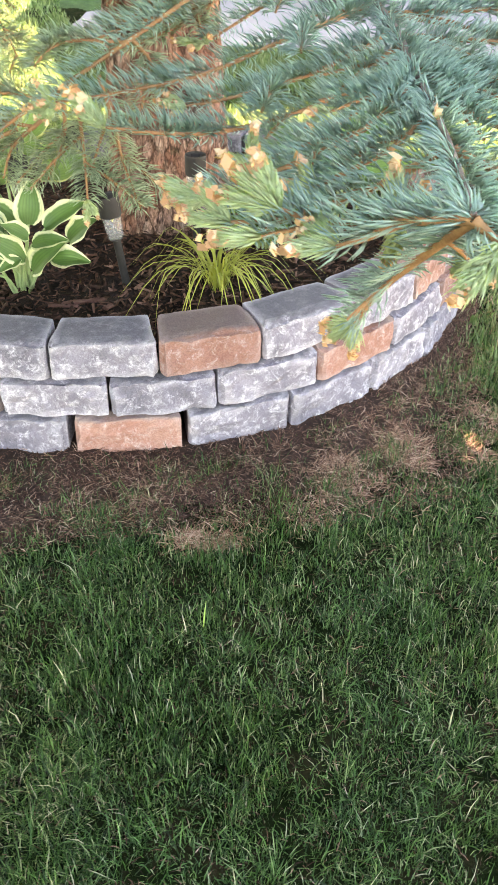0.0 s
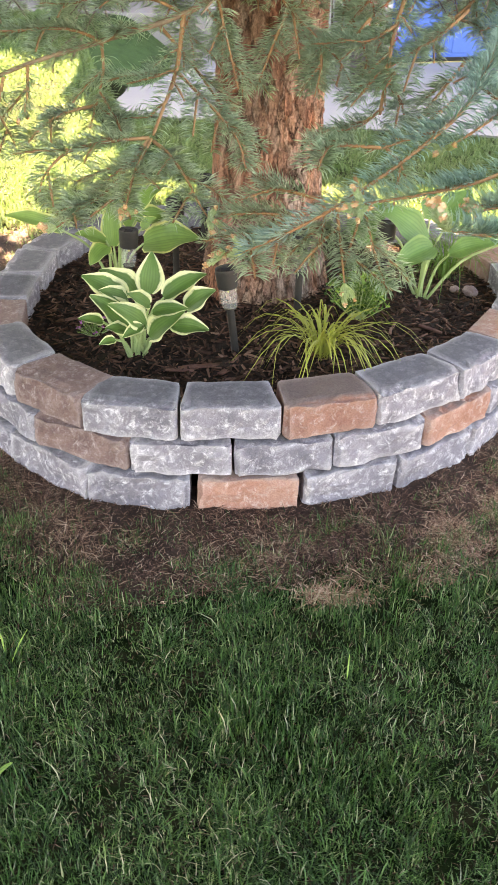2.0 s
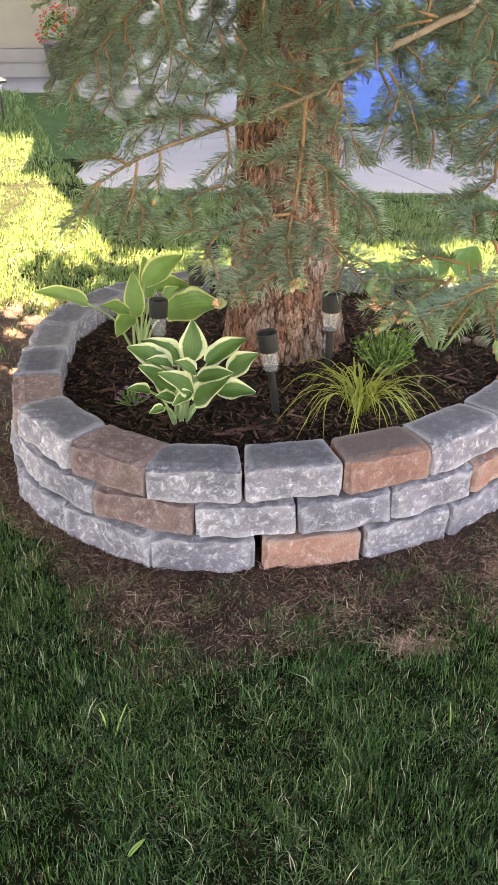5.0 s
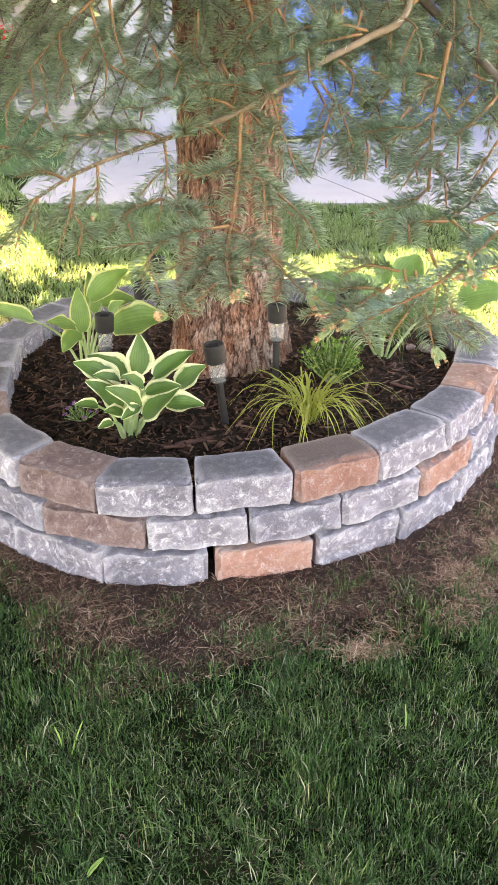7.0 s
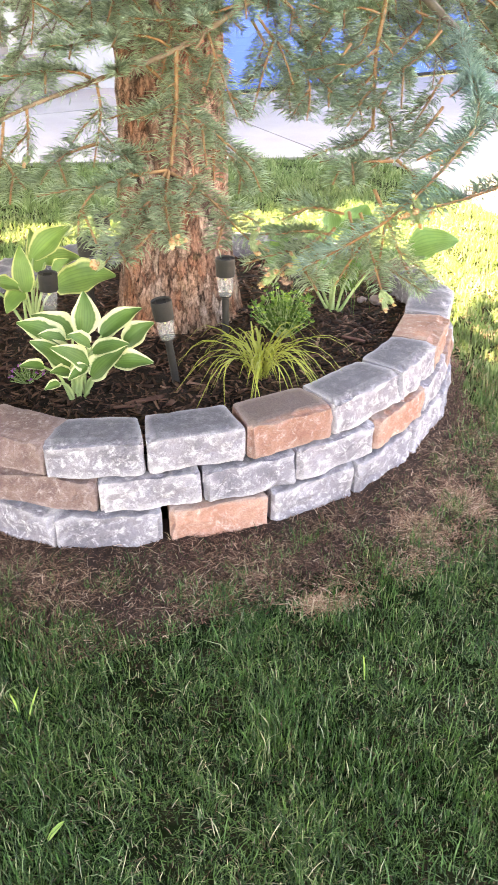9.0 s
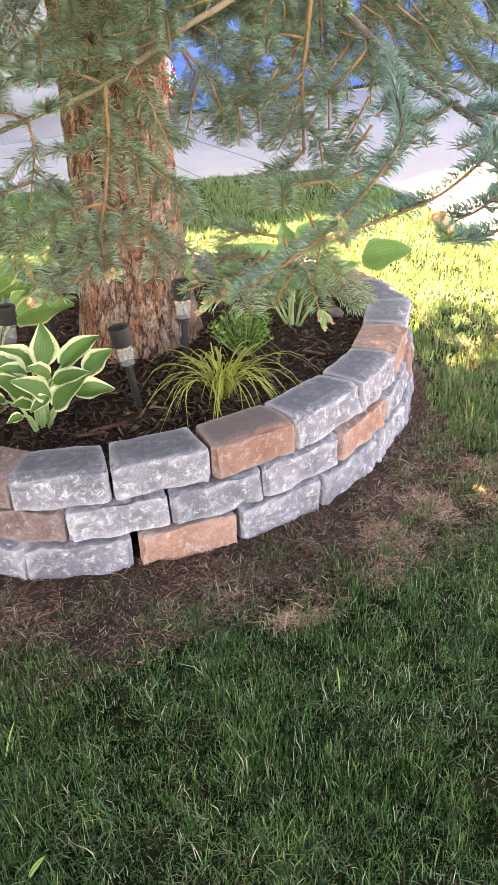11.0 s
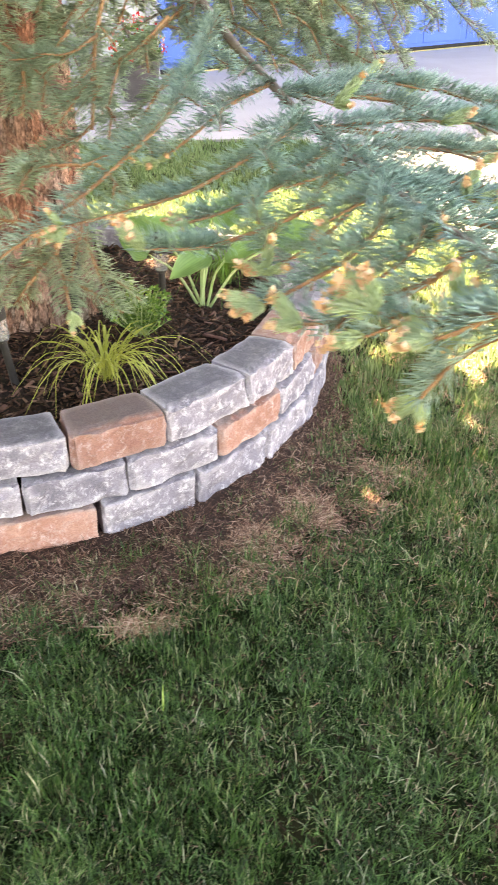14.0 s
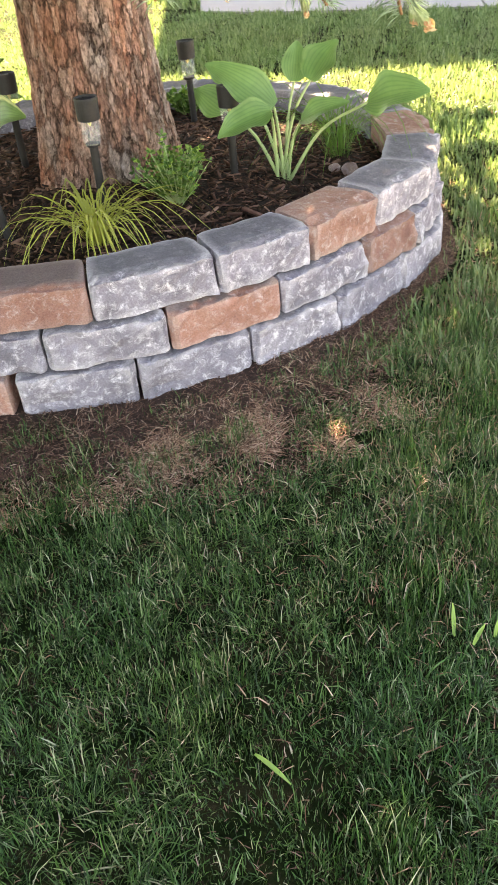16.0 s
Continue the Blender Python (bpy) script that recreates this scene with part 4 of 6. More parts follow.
def spray(axis, rg, twig=0.13, gap=0.045, r0=0.004, side_from=0.1, per_m=1100, length=0.026, width=0.0018, droop=0.3, order=2, comb=0.35, fork=(38, 62), tip=0.0016, fine=15):
    """A limb: the axis with alternate side shoots that lean forward and droop. Returns bark tubes, needle pieces, shoot tips."""
    axis = smooth_path(axis, max(6, int(fine * len(axis))))
    seg = np.linalg.norm(np.diff(axis, axis=0), axis=1)
    cum = np.concatenate([[0], np.cumsum(seg)]); total = cum[-1]
    barks = [tube(axis, np.linspace(r0, tip, len(axis)), 6)]
    leaf = [needles_on(axis[int(len(axis) * side_from):], rg, per_m, length, width, comb=comb)]
    tips = [(axis[-1], axis[-1] - axis[-2])]
    s, sgn = total * side_from + gap * 0.5, 1
    while s < total - 0.03:
        k = min(int(np.searchsorted(cum, s)) - 1, len(seg) - 1)
        p = axis[k] + (axis[k + 1] - axis[k]) * ((s - cum[k]) / seg[k])
        t = (axis[k + 1] - axis[k]) / seg[k]
        u = np.cross(t, (0, 0, 1.0)); u /= np.linalg.norm(u) + 1e-9
        L = twig * rg.uniform(0.55, 1.15) * min(1, (total - s) / (0.5 * total) + 0.25)
        ang = radians(rg.uniform(*fork))
        d = t * math.cos(ang) + sgn * u * math.sin(ang) + np.array([0, 0, rg.uniform(-1, 0.35) * droop])
        d /= np.linalg.norm(d)
        sag = np.array([0, 0, -droop * L * 0.45 * rg.uniform(0.3, 1.3)])
        path = np.array([p, p + d * L * 0.35, p + d * L * 0.7 + sag * 0.4, p + d * L + sag])
        if order > 1 and L > 0.09:
            b, lf, tp = spray(path, rg, L * 0.55, gap * 1.15, 0.0032, 0.25, per_m, length, width, droop, order - 1, comb, fork, fine=fine)
            barks += b; leaf += lf; tips += tp
        else:
            path = smooth_path(path, 7)
            barks.append(tube(path, np.linspace(0.0026, 0.0016, 7), 5)); leaf.append(needles_on(path, rg, per_m, length, width, comb=comb))
            tips.append((path[-1], path[-1] - path[-2]))
        s += gap * rg.uniform(0.6, 1.4); sgn = -sgn
    return barks, leaf, tips


def buds(tips, rg, share, size=1.0):
    """Opening buds: a plump pale tuft of soft young needles under a crumpled papery cap."""
    tufts, husks = [], []
    for p, d in tips:
        if rg.uniform() > share:
            continue
        d = d / (np.linalg.norm(d) + 1e-9)
        for _ in range(rg.integers(1, 4)):
            e = d + rg.normal(0, 0.42, 3) + np.array([0, 0, 0.55]); e /= np.linalg.norm(e)
            L = rg.uniform(0.006, 0.026) * size
            tufts.append(needles_on(np.array([p - e * 0.004, p + e * L * 0.5, p + e * L]), rg, 5200, 0.0145 * size, 0.0026, 0.36, 0.0))
            r = rg.uniform(0.0034, 0.0056) * size
            c = p + e * (L + 0.009 * size)
            for _ in range(16):                      # thin scales, overlapping every way
                o = rg.normal(0, 1, 3); o /= np.linalg.norm(o)
                a = np.cross(o, rg.normal(0, 1, 3)); a /= np.linalg.norm(a); b = np.cross(o, a)
                q = c + o * r * rg.uniform(0.5, 1.1) + e * r * rg.uniform(-0.9, 0.9)
                w = r * rg.uniform(0.5, 0.95)
                husks.append((np.array([q - a * w, q - b * w * 0.7 - o * w * 0.3, q + a * w - o * w * 0.4, q + b * w * 0.7 - o * w * 0.3]), np.array([(0, 1, 2, 3)])))
    return tufts, husks


def branch(points, seed, mat=None, limb=None, budding=0.0, swell=1.0, label="", tip_bud=False, **how):
    rg = np.random.default_rng(seed)
    b, lf, tips = spray([local(p) for p in points], rg, **how)
    v, f = joined(b)
    ob = mesh_object("branch", v, f, limb or TWIG, tree, label, True)
    v, f = joined(lf)
    mesh_object("needles", v, f, mat or NEEDLE, ob, kind="stuff")
    if budding or tip_bud:
        tufts, husks = buds(tips[1:], rg, budding, swell)
        if tip_bud:
            t2, h2 = buds(tips[:1] * 2, rg, 1.0, swell)
            tufts += t2; husks += h2
        if tufts:
            v, f = joined(tufts); mesh_object("new_growth", v, f, FRESH, ob, "pale green opening shoots", kind="stuff")
            v, f = joined(husks); mesh_object("bud_husk", v, f, HUSK, ob, "papery orange bud caps", kind="stuff")
    return ob


# the long limb that crosses before the trunk, and its hanging side shoots
branch([(0.0, 2.4, 1.9), (-0.07, 1.95, 1.72), (-0.15, 1.62, 1.57), (-0.24, 1.58, 1.52), (-0.34, 1.54, 1.48), (-0.474, 1.53, 1.408), (-0.61, 1.53, 1.364), (-0.73, 1.5, 1.33), (-0.8, 1.48, 1.302), (-0.87, 1.46, 1.262)], 31, r0=0.009, tip=0.0024, twig=0.05, gap=0.11, side_from=0.42, limb=BOUGH, per_m=650, length=0.029, width=0.0019, comb=-1, order=1)
shoot_seed = itertools.count(50)


def shoot(*points, stem=False, bud=False):
    """A hanging side shoot through the points; a stem is thicker and barer, a bud opens at its tip."""
    branch(points, next(shoot_seed), twig=0.06 if stem else 0.09, gap=0.055, r0=0.0046 if stem else 0.0031, tip=0.0028 if stem else 0.0013, droop=0.3, tip_bud=bud, per_m=800 if stem else 1350, length=0.031, width=0.002, comb=-1, order=1, side_from=0.12, fork=(42, 58))


shoot((-0.474, 1.53, 1.408), (-0.485, 1.48, 1.326), (-0.514, 1.36, 1.249), stem=True)
shoot((-0.521, 1.36, 1.244), (-0.576, 1.33, 1.244), (-0.635, 1.29, 1.237), (-0.667, 1.25, 1.212), (-0.674, 1.22, 1.185))
shoot((-0.521, 1.36, 1.242), (-0.545, 1.32, 1.217), (-0.58, 1.26, 1.183), (-0.612, 1.21, 1.171), (-0.642, 1.17, 1.154), bud=True)
shoot((-0.518, 1.36, 1.242), (-0.536, 1.27, 1.21), (-0.54, 1.17, 1.18), bud=True)
shoot((-0.514, 1.36, 1.239), (-0.487, 1.33, 1.226), (-0.457, 1.27, 1.205), (-0.436, 1.22, 1.183), (-0.419, 1.19, 1.168), bud=True)
shoot((-0.483, 1.48, 1.325), (-0.456, 1.46, 1.304), (-0.418, 1.42, 1.276), (-0.38, 1.38, 1.239), (-0.366, 1.35, 1.202))
shoot((-0.483, 1.49, 1.329), (-0.511, 1.46, 1.322), (-0.56, 1.42, 1.314))
shoot((-0.613, 1.53, 1.36), (-0.611, 1.51, 1.315), (-0.624, 1.49, 1.264), (-0.633, 1.47, 1.232))
shoot((-0.623, 1.49, 1.267), (-0.672, 1.46, 1.259), (-0.706, 1.43, 1.241), (-0.725, 1.4, 1.222))
shoot((-0.623, 1.49, 1.267), (-0.582, 1.47, 1.252), (-0.519, 1.45, 1.259))
shoot((-0.613, 1.53, 1.362), (-0.649, 1.5, 1.381), (-0.697, 1.47, 1.387), (-0.74, 1.44, 1.385), (-0.78, 1.41, 1.388), (-0.812, 1.39, 1.378))
shoot((-0.483, 1.53, 1.412), (-0.524, 1.5, 1.431), (-0.595, 1.47, 1.438), (-0.642, 1.44, 1.427), (-0.686, 1.41, 1.429))
shoot((-0.35, 1.55, 1.476), (-0.425, 1.5, 1.462), (-0.49, 1.46, 1.457), (-0.55, 1.43, 1.463))
shoot((-0.246, 1.58, 1.529), (-0.323, 1.54, 1.518), (-0.396, 1.5, 1.493), (-0.459, 1.47, 1.487))
shoot((-0.236, 1.58, 1.534), (-0.306, 1.55, 1.549), (-0.363, 1.52, 1.541), (-0.416, 1.5, 1.52))
shoot((-0.603, 1.53, 1.364), (-0.57, 1.5, 1.387), (-0.547, 1.48, 1.389))
shoot((-0.733, 1.49, 1.328), (-0.735, 1.48, 1.29), (-0.741, 1.47, 1.256), bud=True)
shoot((-0.773, 1.48, 1.31), (-0.782, 1.46, 1.266), (-0.797, 1.44, 1.227), (-0.811, 1.42, 1.195))
shoot((-0.784, 1.46, 1.259), (-0.764, 1.44, 1.231), (-0.749, 1.42, 1.212))
shoot((-0.843, 1.46, 1.281), (-0.865, 1.44, 1.242), (-0.882, 1.42, 1.206))
shoot((-0.839, 1.46, 1.281), (-0.848, 1.44, 1.229))
shoot((-0.786, 1.48, 1.306), (-0.816, 1.45, 1.326), (-0.837, 1.43, 1.333))
shoot((-0.721, 1.8, 1.587), (-0.771, 1.75, 1.544), (-0.829, 1.7, 1.488), (-0.877, 1.66, 1.429), (-0.893, 1.64, 1.402), (-0.891, 1.62, 1.36))
shoot((-0.829, 1.7, 1.486), (-0.819, 1.68, 1.436), (-0.824, 1.66, 1.394), (-0.853, 1.64, 1.357), (-0.91, 1.6, 1.319))
shoot((-0.794, 1.72, 1.511), (-0.775, 1.7, 1.468), (-0.766, 1.68, 1.415))
shoot((-0.909, 1.62, 1.346), (-0.867, 1.6, 1.343), (-0.825, 1.58, 1.347))
shoot((-0.727, 1.75, 1.575), (-0.714, 1.72, 1.52), (-0.705, 1.7, 1.472), (-0.716, 1.68, 1.409))
shoot((-0.69, 1.8, 1.586), (-0.684, 1.77, 1.533), (-0.674, 1.75, 1.489), (-0.651, 1.73, 1.439))
shoot((-0.611, 1.8, 1.506), (-0.599, 1.77, 1.456), (-0.614, 1.75, 1.395))
shoot((-0.578, 1.8, 1.495), (-0.551, 1.77, 1.46), (-0.544, 1.75, 1.415))
shoot((-0.513, 1.85, 1.565), (-0.525, 1.82, 1.494), (-0.56, 1.78, 1.434))
shoot((-0.411, 1.85, 1.585), (-0.41, 1.82, 1.534), (-0.445, 1.78, 1.474))
shoot((-0.341, 1.8, 1.529), (-0.362, 1.77, 1.489), (-0.395, 1.74, 1.445))
shoot((-0.418, 1.54, 1.433), (-0.408, 1.52, 1.395), (-0.396, 1.5, 1.354), (-0.381, 1.47, 1.303))
shoot((-0.296, 1.55, 1.42), (-0.32, 1.53, 1.373), (-0.339, 1.51, 1.327), (-0.351, 1.5, 1.297))
shoot((-0.327, 1.56, 1.456), (-0.296, 1.55, 1.416), (-0.246, 1.53, 1.373), (-0.21, 1.51, 1.341), (-0.184, 1.48, 1.297))
shoot((-0.287, 1.57, 1.485), (-0.263, 1.55, 1.461), (-0.252, 1.53, 1.424))
shoot((-0.246, 1.53, 1.371), (-0.242, 1.51, 1.334), (-0.252, 1.49, 1.289))
shoot((-0.163, 1.53, 1.408), (-0.199, 1.51, 1.377), (-0.262, 1.49, 1.371))
shoot((-0.098, 1.53, 1.516), (-0.106, 1.53, 1.455), (-0.126, 1.5, 1.391), (-0.136, 1.47, 1.327), (-0.146, 1.44, 1.273), stem=True)
shoot((-0.114, 1.53, 1.455), (-0.162, 1.5, 1.467), (-0.212, 1.47, 1.461), (-0.266, 1.44, 1.477))
shoot((-0.125, 1.5, 1.401), (-0.17, 1.47, 1.381), (-0.221, 1.44, 1.386))
shoot((-0.132, 1.48, 1.345), (-0.163, 1.46, 1.319), (-0.196, 1.43, 1.286))
shoot((-0.14, 1.45, 1.281), (-0.181, 1.42, 1.258), (-0.219, 1.4, 1.253))
shoot((-0.133, 1.47, 1.317), (-0.111, 1.45, 1.29), (-0.104, 1.43, 1.263))
shoot((-0.162, 1.29, 1.253), (-0.224, 1.26, 1.261), (-0.263, 1.24, 1.256), (-0.283, 1.22, 1.238))
shoot((-0.201, 1.26, 1.217), (-0.183, 1.23, 1.167), (-0.169, 1.2, 1.118), (-0.146, 1.17, 1.067))
shoot((-0.229, 1.24, 1.186), (-0.221, 1.2, 1.131), (-0.215, 1.16, 1.082), bud=True)
shoot((-0.248, 1.24, 1.189), (-0.248, 1.21, 1.148), (-0.27, 1.18, 1.102))
shoot((-0.277, 1.22, 1.17), (-0.312, 1.19, 1.144), (-0.323, 1.16, 1.112))
shoot((-0.306, 1.2, 1.164), (-0.36, 1.15, 1.15), (-0.393, 1.12, 1.139), bud=True)
shoot((-0.258, 1.24, 1.187), (-0.319, 1.21, 1.207), (-0.372, 1.18, 1.2))
shoot((-0.286, 1.22, 1.161), (-0.332, 1.19, 1.177), (-0.386, 1.16, 1.184))
shoot((-0.008, 1.5, 1.427), (-0.06, 1.47, 1.388), (-0.107, 1.45, 1.363), (-0.145, 1.42, 1.316))
shoot((-0.007, 1.48, 1.352), (-0.048, 1.45, 1.308), (-0.075, 1.43, 1.282))
shoot((-0.155, 1.29, 1.255), (-0.13, 1.27, 1.23), (-0.114, 1.25, 1.187))
shoot((-0.014, 1.45, 1.307), (-0.074, 1.4, 1.268), (-0.135, 1.33, 1.25))
shoot((-0.122, 1.65, 1.584), (-0.172, 1.62, 1.546), (-0.186, 1.6, 1.5))
shoot((-0.142, 1.65, 1.565), (-0.127, 1.6, 1.509), (-0.136, 1.58, 1.471))
shoot((-0.039, 1.6, 1.555), (-0.019, 1.56, 1.528), (-0.002, 1.54, 1.514))
shoot((-0.229, 1.65, 1.565), (-0.251, 1.62, 1.509), (-0.281, 1.6, 1.482))
shoot((0.163, 2.453, 1.509), (0.146, 2.373, 1.382), (0.137, 2.313, 1.298))
shoot((0.17, 2.283, 1.51), (0.148, 2.203, 1.392), (0.138, 2.143, 1.337))
shoot((0.223, 2.53, 1.505), (0.213, 2.45, 1.372), (0.212, 2.39, 1.29))
shoot((0.276, 2.52, 1.502), (0.28, 2.44, 1.368), (0.285, 2.38, 1.222))
shoot((0.296, 2.327, 1.503), (0.287, 2.247, 1.379), (0.29, 2.187, 1.32))
shoot((0.329, 2.239, 1.502), (0.331, 2.159, 1.382), (0.343, 2.099, 1.323))
shoot((0.404, 2.478, 1.495), (0.368, 2.398, 1.365), (0.334, 2.338, 1.217))
shoot((0.398, 2.137, 1.499), (0.39, 2.057, 1.384), (0.393, 1.997, 1.334))
shoot((0.452, 2.305, 1.494), (0.417, 2.225, 1.372), (0.389, 2.165, 1.289))
shoot((0.492, 2.257, 1.492), (0.454, 2.177, 1.372), (0.42, 2.117, 1.256))
shoot((0.56, 2.45, 1.487), (0.524, 2.37, 1.355), (0.497, 2.31, 1.266))
rh = random.Random(3)
for k in range(28):                                    # thinner shoots hanging behind them
    x, y, z = -0.36 + 0.045 * k + rh.uniform(-0.03, 0.03), rh.uniform(1.72, 1.95), rh.uniform(1.62, 1.75)
    if x > 0.3:
        y, z = y + 0.15, z - 0.03
    dx, dz = rh.uniform(-0.08, 0.1), rh.uniform(0.2, 0.32)
    shoot((x, y + 0.1, z), (x + dx * 0.4, y + 0.02, z - dz * 0.45), (x + dx, y - 0.06, z - dz))

# more limbs of the lowest tier, reaching out on the lawn side
rt = random.Random(12)
for k in range(40):
    inner = k % 2
    if inner and 17 <= k <= 23:
        continue
    a = radians(-175 + 4.3 * k + rt.uniform(-4, 4))
    reach = rt.uniform(0.95, 1.25) if inner else rt.uniform(1.5, 1.85)
    if not inner and -132 < math.degrees(a) < -78:
        reach = rt.uniform(1.2, 1.4)
    tip = rt.uniform(1.3, 1.48) if inner else rt.uniform(1.24, 1.42)
    c, s2 = math.cos(a), math.sin(a)
    path = [(TX + r * c + rt.uniform(-.04, .04), TY + r * s2 + rt.uniform(-.04, .04), z) for r, z in ((0.15, 1.9), (0.5 * reach, 1.76), (0.78 * reach, 1.56), (reach, tip))]
    if k in (1, 3, 5, 7, 12):                          # the open side towards the porch
        continue
    branch(path, 300 + k, r0=0.008, twig=0.28, gap=0.1, side_from=0.3, droop=0.42, per_m=1150, length=0.029, width=0.0021, limb=LIMB, comb=-1)

# fuller foliage between the two limbs
shoot((0.156, 1.75, 1.487), (0.268, 1.7, 1.398), (0.364, 1.63, 1.341), (0.417, 1.58, 1.312))
shoot((0.039, 1.75, 1.445), (0.137, 1.7, 1.399), (0.217, 1.65, 1.347), (0.271, 1.6, 1.313))
shoot((0.272, 1.78, 1.496), (0.332, 1.72, 1.435), (0.383, 1.66, 1.376), (0.39, 1.62, 1.336))
shoot((0.011, 1.75, 1.396), (0.095, 1.7, 1.369), (0.148, 1.65, 1.318))
shoot((0.103, 1.8, 1.489), (0.166, 1.75, 1.436), (0.216, 1.7, 1.368), (0.223, 1.66, 1.319))
shoot((0.215, 1.8, 1.482), (0.258, 1.75, 1.422), (0.312, 1.7, 1.369), (0.349, 1.66, 1.326))
shoot((-0.106, 1.75, 1.455), (-0.176, 1.7, 1.388), (-0.235, 1.66, 1.329), (-0.265, 1.63, 1.288))
shoot((-0.295, 1.75, 1.436), (-0.256, 1.7, 1.36), (-0.198, 1.66, 1.279))
shoot((0.054, 1.75, 1.42), (-0.028, 1.7, 1.361), (-0.108, 1.65, 1.313), (-0.167, 1.62, 1.262))
shoot((-0.208, 1.8, 1.451), (-0.158, 1.75, 1.364), (-0.128, 1.7, 1.286))
shoot((-0.035, 1.8, 1.443), (-0.077, 1.75, 1.383), (-0.177, 1.7, 1.352))
shoot((-0.478, 1.75, 1.47), (-0.439, 1.7, 1.396), (-0.382, 1.66, 1.329), (-0.374, 1.63, 1.26))
shoot((-0.521, 1.62, 1.378), (-0.456, 1.58, 1.314), (-0.391, 1.53, 1.234), (-0.356, 1.5, 1.167))
shoot((-0.531, 1.75, 1.444), (-0.481, 1.7, 1.377), (-0.462, 1.66, 1.31))
shoot((-0.377, 1.7, 1.57), (-0.349, 1.66, 1.507), (-0.327, 1.62, 1.454))
shoot((-0.253, 1.7, 1.571), (-0.277, 1.66, 1.508), (-0.295, 1.62, 1.449))
shoot((-0.137, 1.7, 1.563), (-0.173, 1.66, 1.508), (-0.181, 1.62, 1.445))
shoot((-0.32, 1.72, 1.552), (-0.231, 1.68, 1.512), (-0.154, 1.64, 1.482))

# the heavier limb that runs out over the lawn, with its blue sprays
branch([(-0.2, 2.7, 1.9), (-0.08, 2.2, 1.7), (0.02, 1.85, 1.53), (0.09, 1.68, 1.42), (0.126, 1.59, 1.365), (0.155, 1.43, 1.32), (0.175, 1.33, 1.29), (0.185, 1.2, 1.28), (0.18, 1.05, 1.275), (0.17, 0.85, 1.28), (0.15, 0.65, 1.295), (0.131, 0.498, 1.309)], 71, NEEDLE_BLUE, r0=0.011, tip=0.003, twig=0.07, gap=0.1, side_from=0.45, order=1, limb=LIMB, per_m=800, length=0.03, width=0.0021, comb=-1, fork=(35, 60))
blue_seed = itertools.count(80)


def blue_spray(*points, twig=0.085, swell=1.25, share=0.3, gap=0.12):
    """A flat spray of bluish needles with opening buds at its tips."""
    branch(points, next(blue_seed), NEEDLE_BLUE, twig=twig, gap=gap, r0=0.0036, side_from=0.0, droop=0.09, budding=share, tip_bud=True, swell=swell, length=0.032, per_m=1250, width=0.0021, order=1, comb=0.6, fork=(28, 45))


blue_spray((0.1, 1.66, 1.41), (0.03, 1.45, 1.37), (-0.056, 1.22, 1.33), (-0.143, 1.11, 1.287), (-0.248, 1.05, 1.23), (-0.31, 1.06, 1.19), (-0.369, 1.08, 1.155), share=0.1, swell=0.8)
blue_spray((0.155, 1.46, 1.33), (0.067, 1.4, 1.307), (0.003, 1.34, 1.28), (-0.06, 1.3, 1.25), share=0)
blue_spray((0.174, 1.36, 1.292), (0.11, 1.23, 1.292), (0.04, 1.15, 1.282), (-0.047, 1.095, 1.258), (-0.13, 1.06, 1.247), (-0.216, 1.027, 1.241), share=0.15, swell=1)
blue_spray((0.185, 1.22, 1.282), (0.12, 1.15, 1.265), (0.066, 1.1, 1.253), (-0.019, 1.03, 1.246), (-0.07, 1.0, 1.244), share=0.1, swell=0.9)
blue_spray((0.183, 1.15, 1.278), (0.13, 1.08, 1.262), (0.074, 1.02, 1.24), (-0.02, 0.99, 1.222), (-0.08, 0.93, 1.235), (-0.139, 0.872, 1.258), share=0.35, swell=1.4)
blue_spray((0.18, 1.05, 1.276), (0.12, 0.96, 1.255), (0.06, 0.92, 1.23), (0.0, 0.9, 1.21), share=0.1)
blue_spray((0.178, 1.0, 1.276), (0.12, 0.86, 1.268), (0.06, 0.79, 1.258), (0.01, 0.77, 1.243), (-0.036, 0.757, 1.23), twig=0.12, gap=0.06, share=0.3)
blue_spray((0.17, 0.85, 1.28), (0.13, 0.78, 1.27), (0.09, 0.74, 1.262), (0.05, 0.72, 1.25), share=0.2)
blue_spray((0.155, 0.7, 1.29), (0.1, 0.69, 1.262), (0.05, 0.69, 1.242), (0.02, 0.69, 1.235), (-0.016, 0.691, 1.233), share=0.45, swell=1.3)
blue_spray((0.131, 0.498, 1.309), (0.1, 0.55, 1.288), (0.066, 0.6, 1.268), (0.04, 0.603, 1.27), (0.021, 0.6, 1.278), share=0.7, swell=1.5)
blue_spray((0.1, 0.55, 1.288), (0.075, 0.56, 1.272), (0.058, 0.568, 1.263), share=0.5, swell=1.3)
blue_spray((0.131, 0.498, 1.309), (0.122, 0.6, 1.24), (0.1, 0.63, 1.2), (0.085, 0.64, 1.168), share=0.4, twig=0.06)
# short ones round the end of the limb, opening towards the lawn
blue_spray((0.131, 0.498, 1.309), (0.14, 0.492, 1.302), (0.147, 0.486, 1.298), swell=1.7, share=0.5, twig=0.03)
blue_spray((0.135, 0.52, 1.3), (0.155, 0.51, 1.288), (0.17, 0.5, 1.277), swell=1.8, share=0.5, twig=0.03)
blue_spray((0.14, 0.56, 1.3), (0.17, 0.53, 1.28), (0.2, 0.5, 1.274), swell=1.8, share=0.5, twig=0.03)
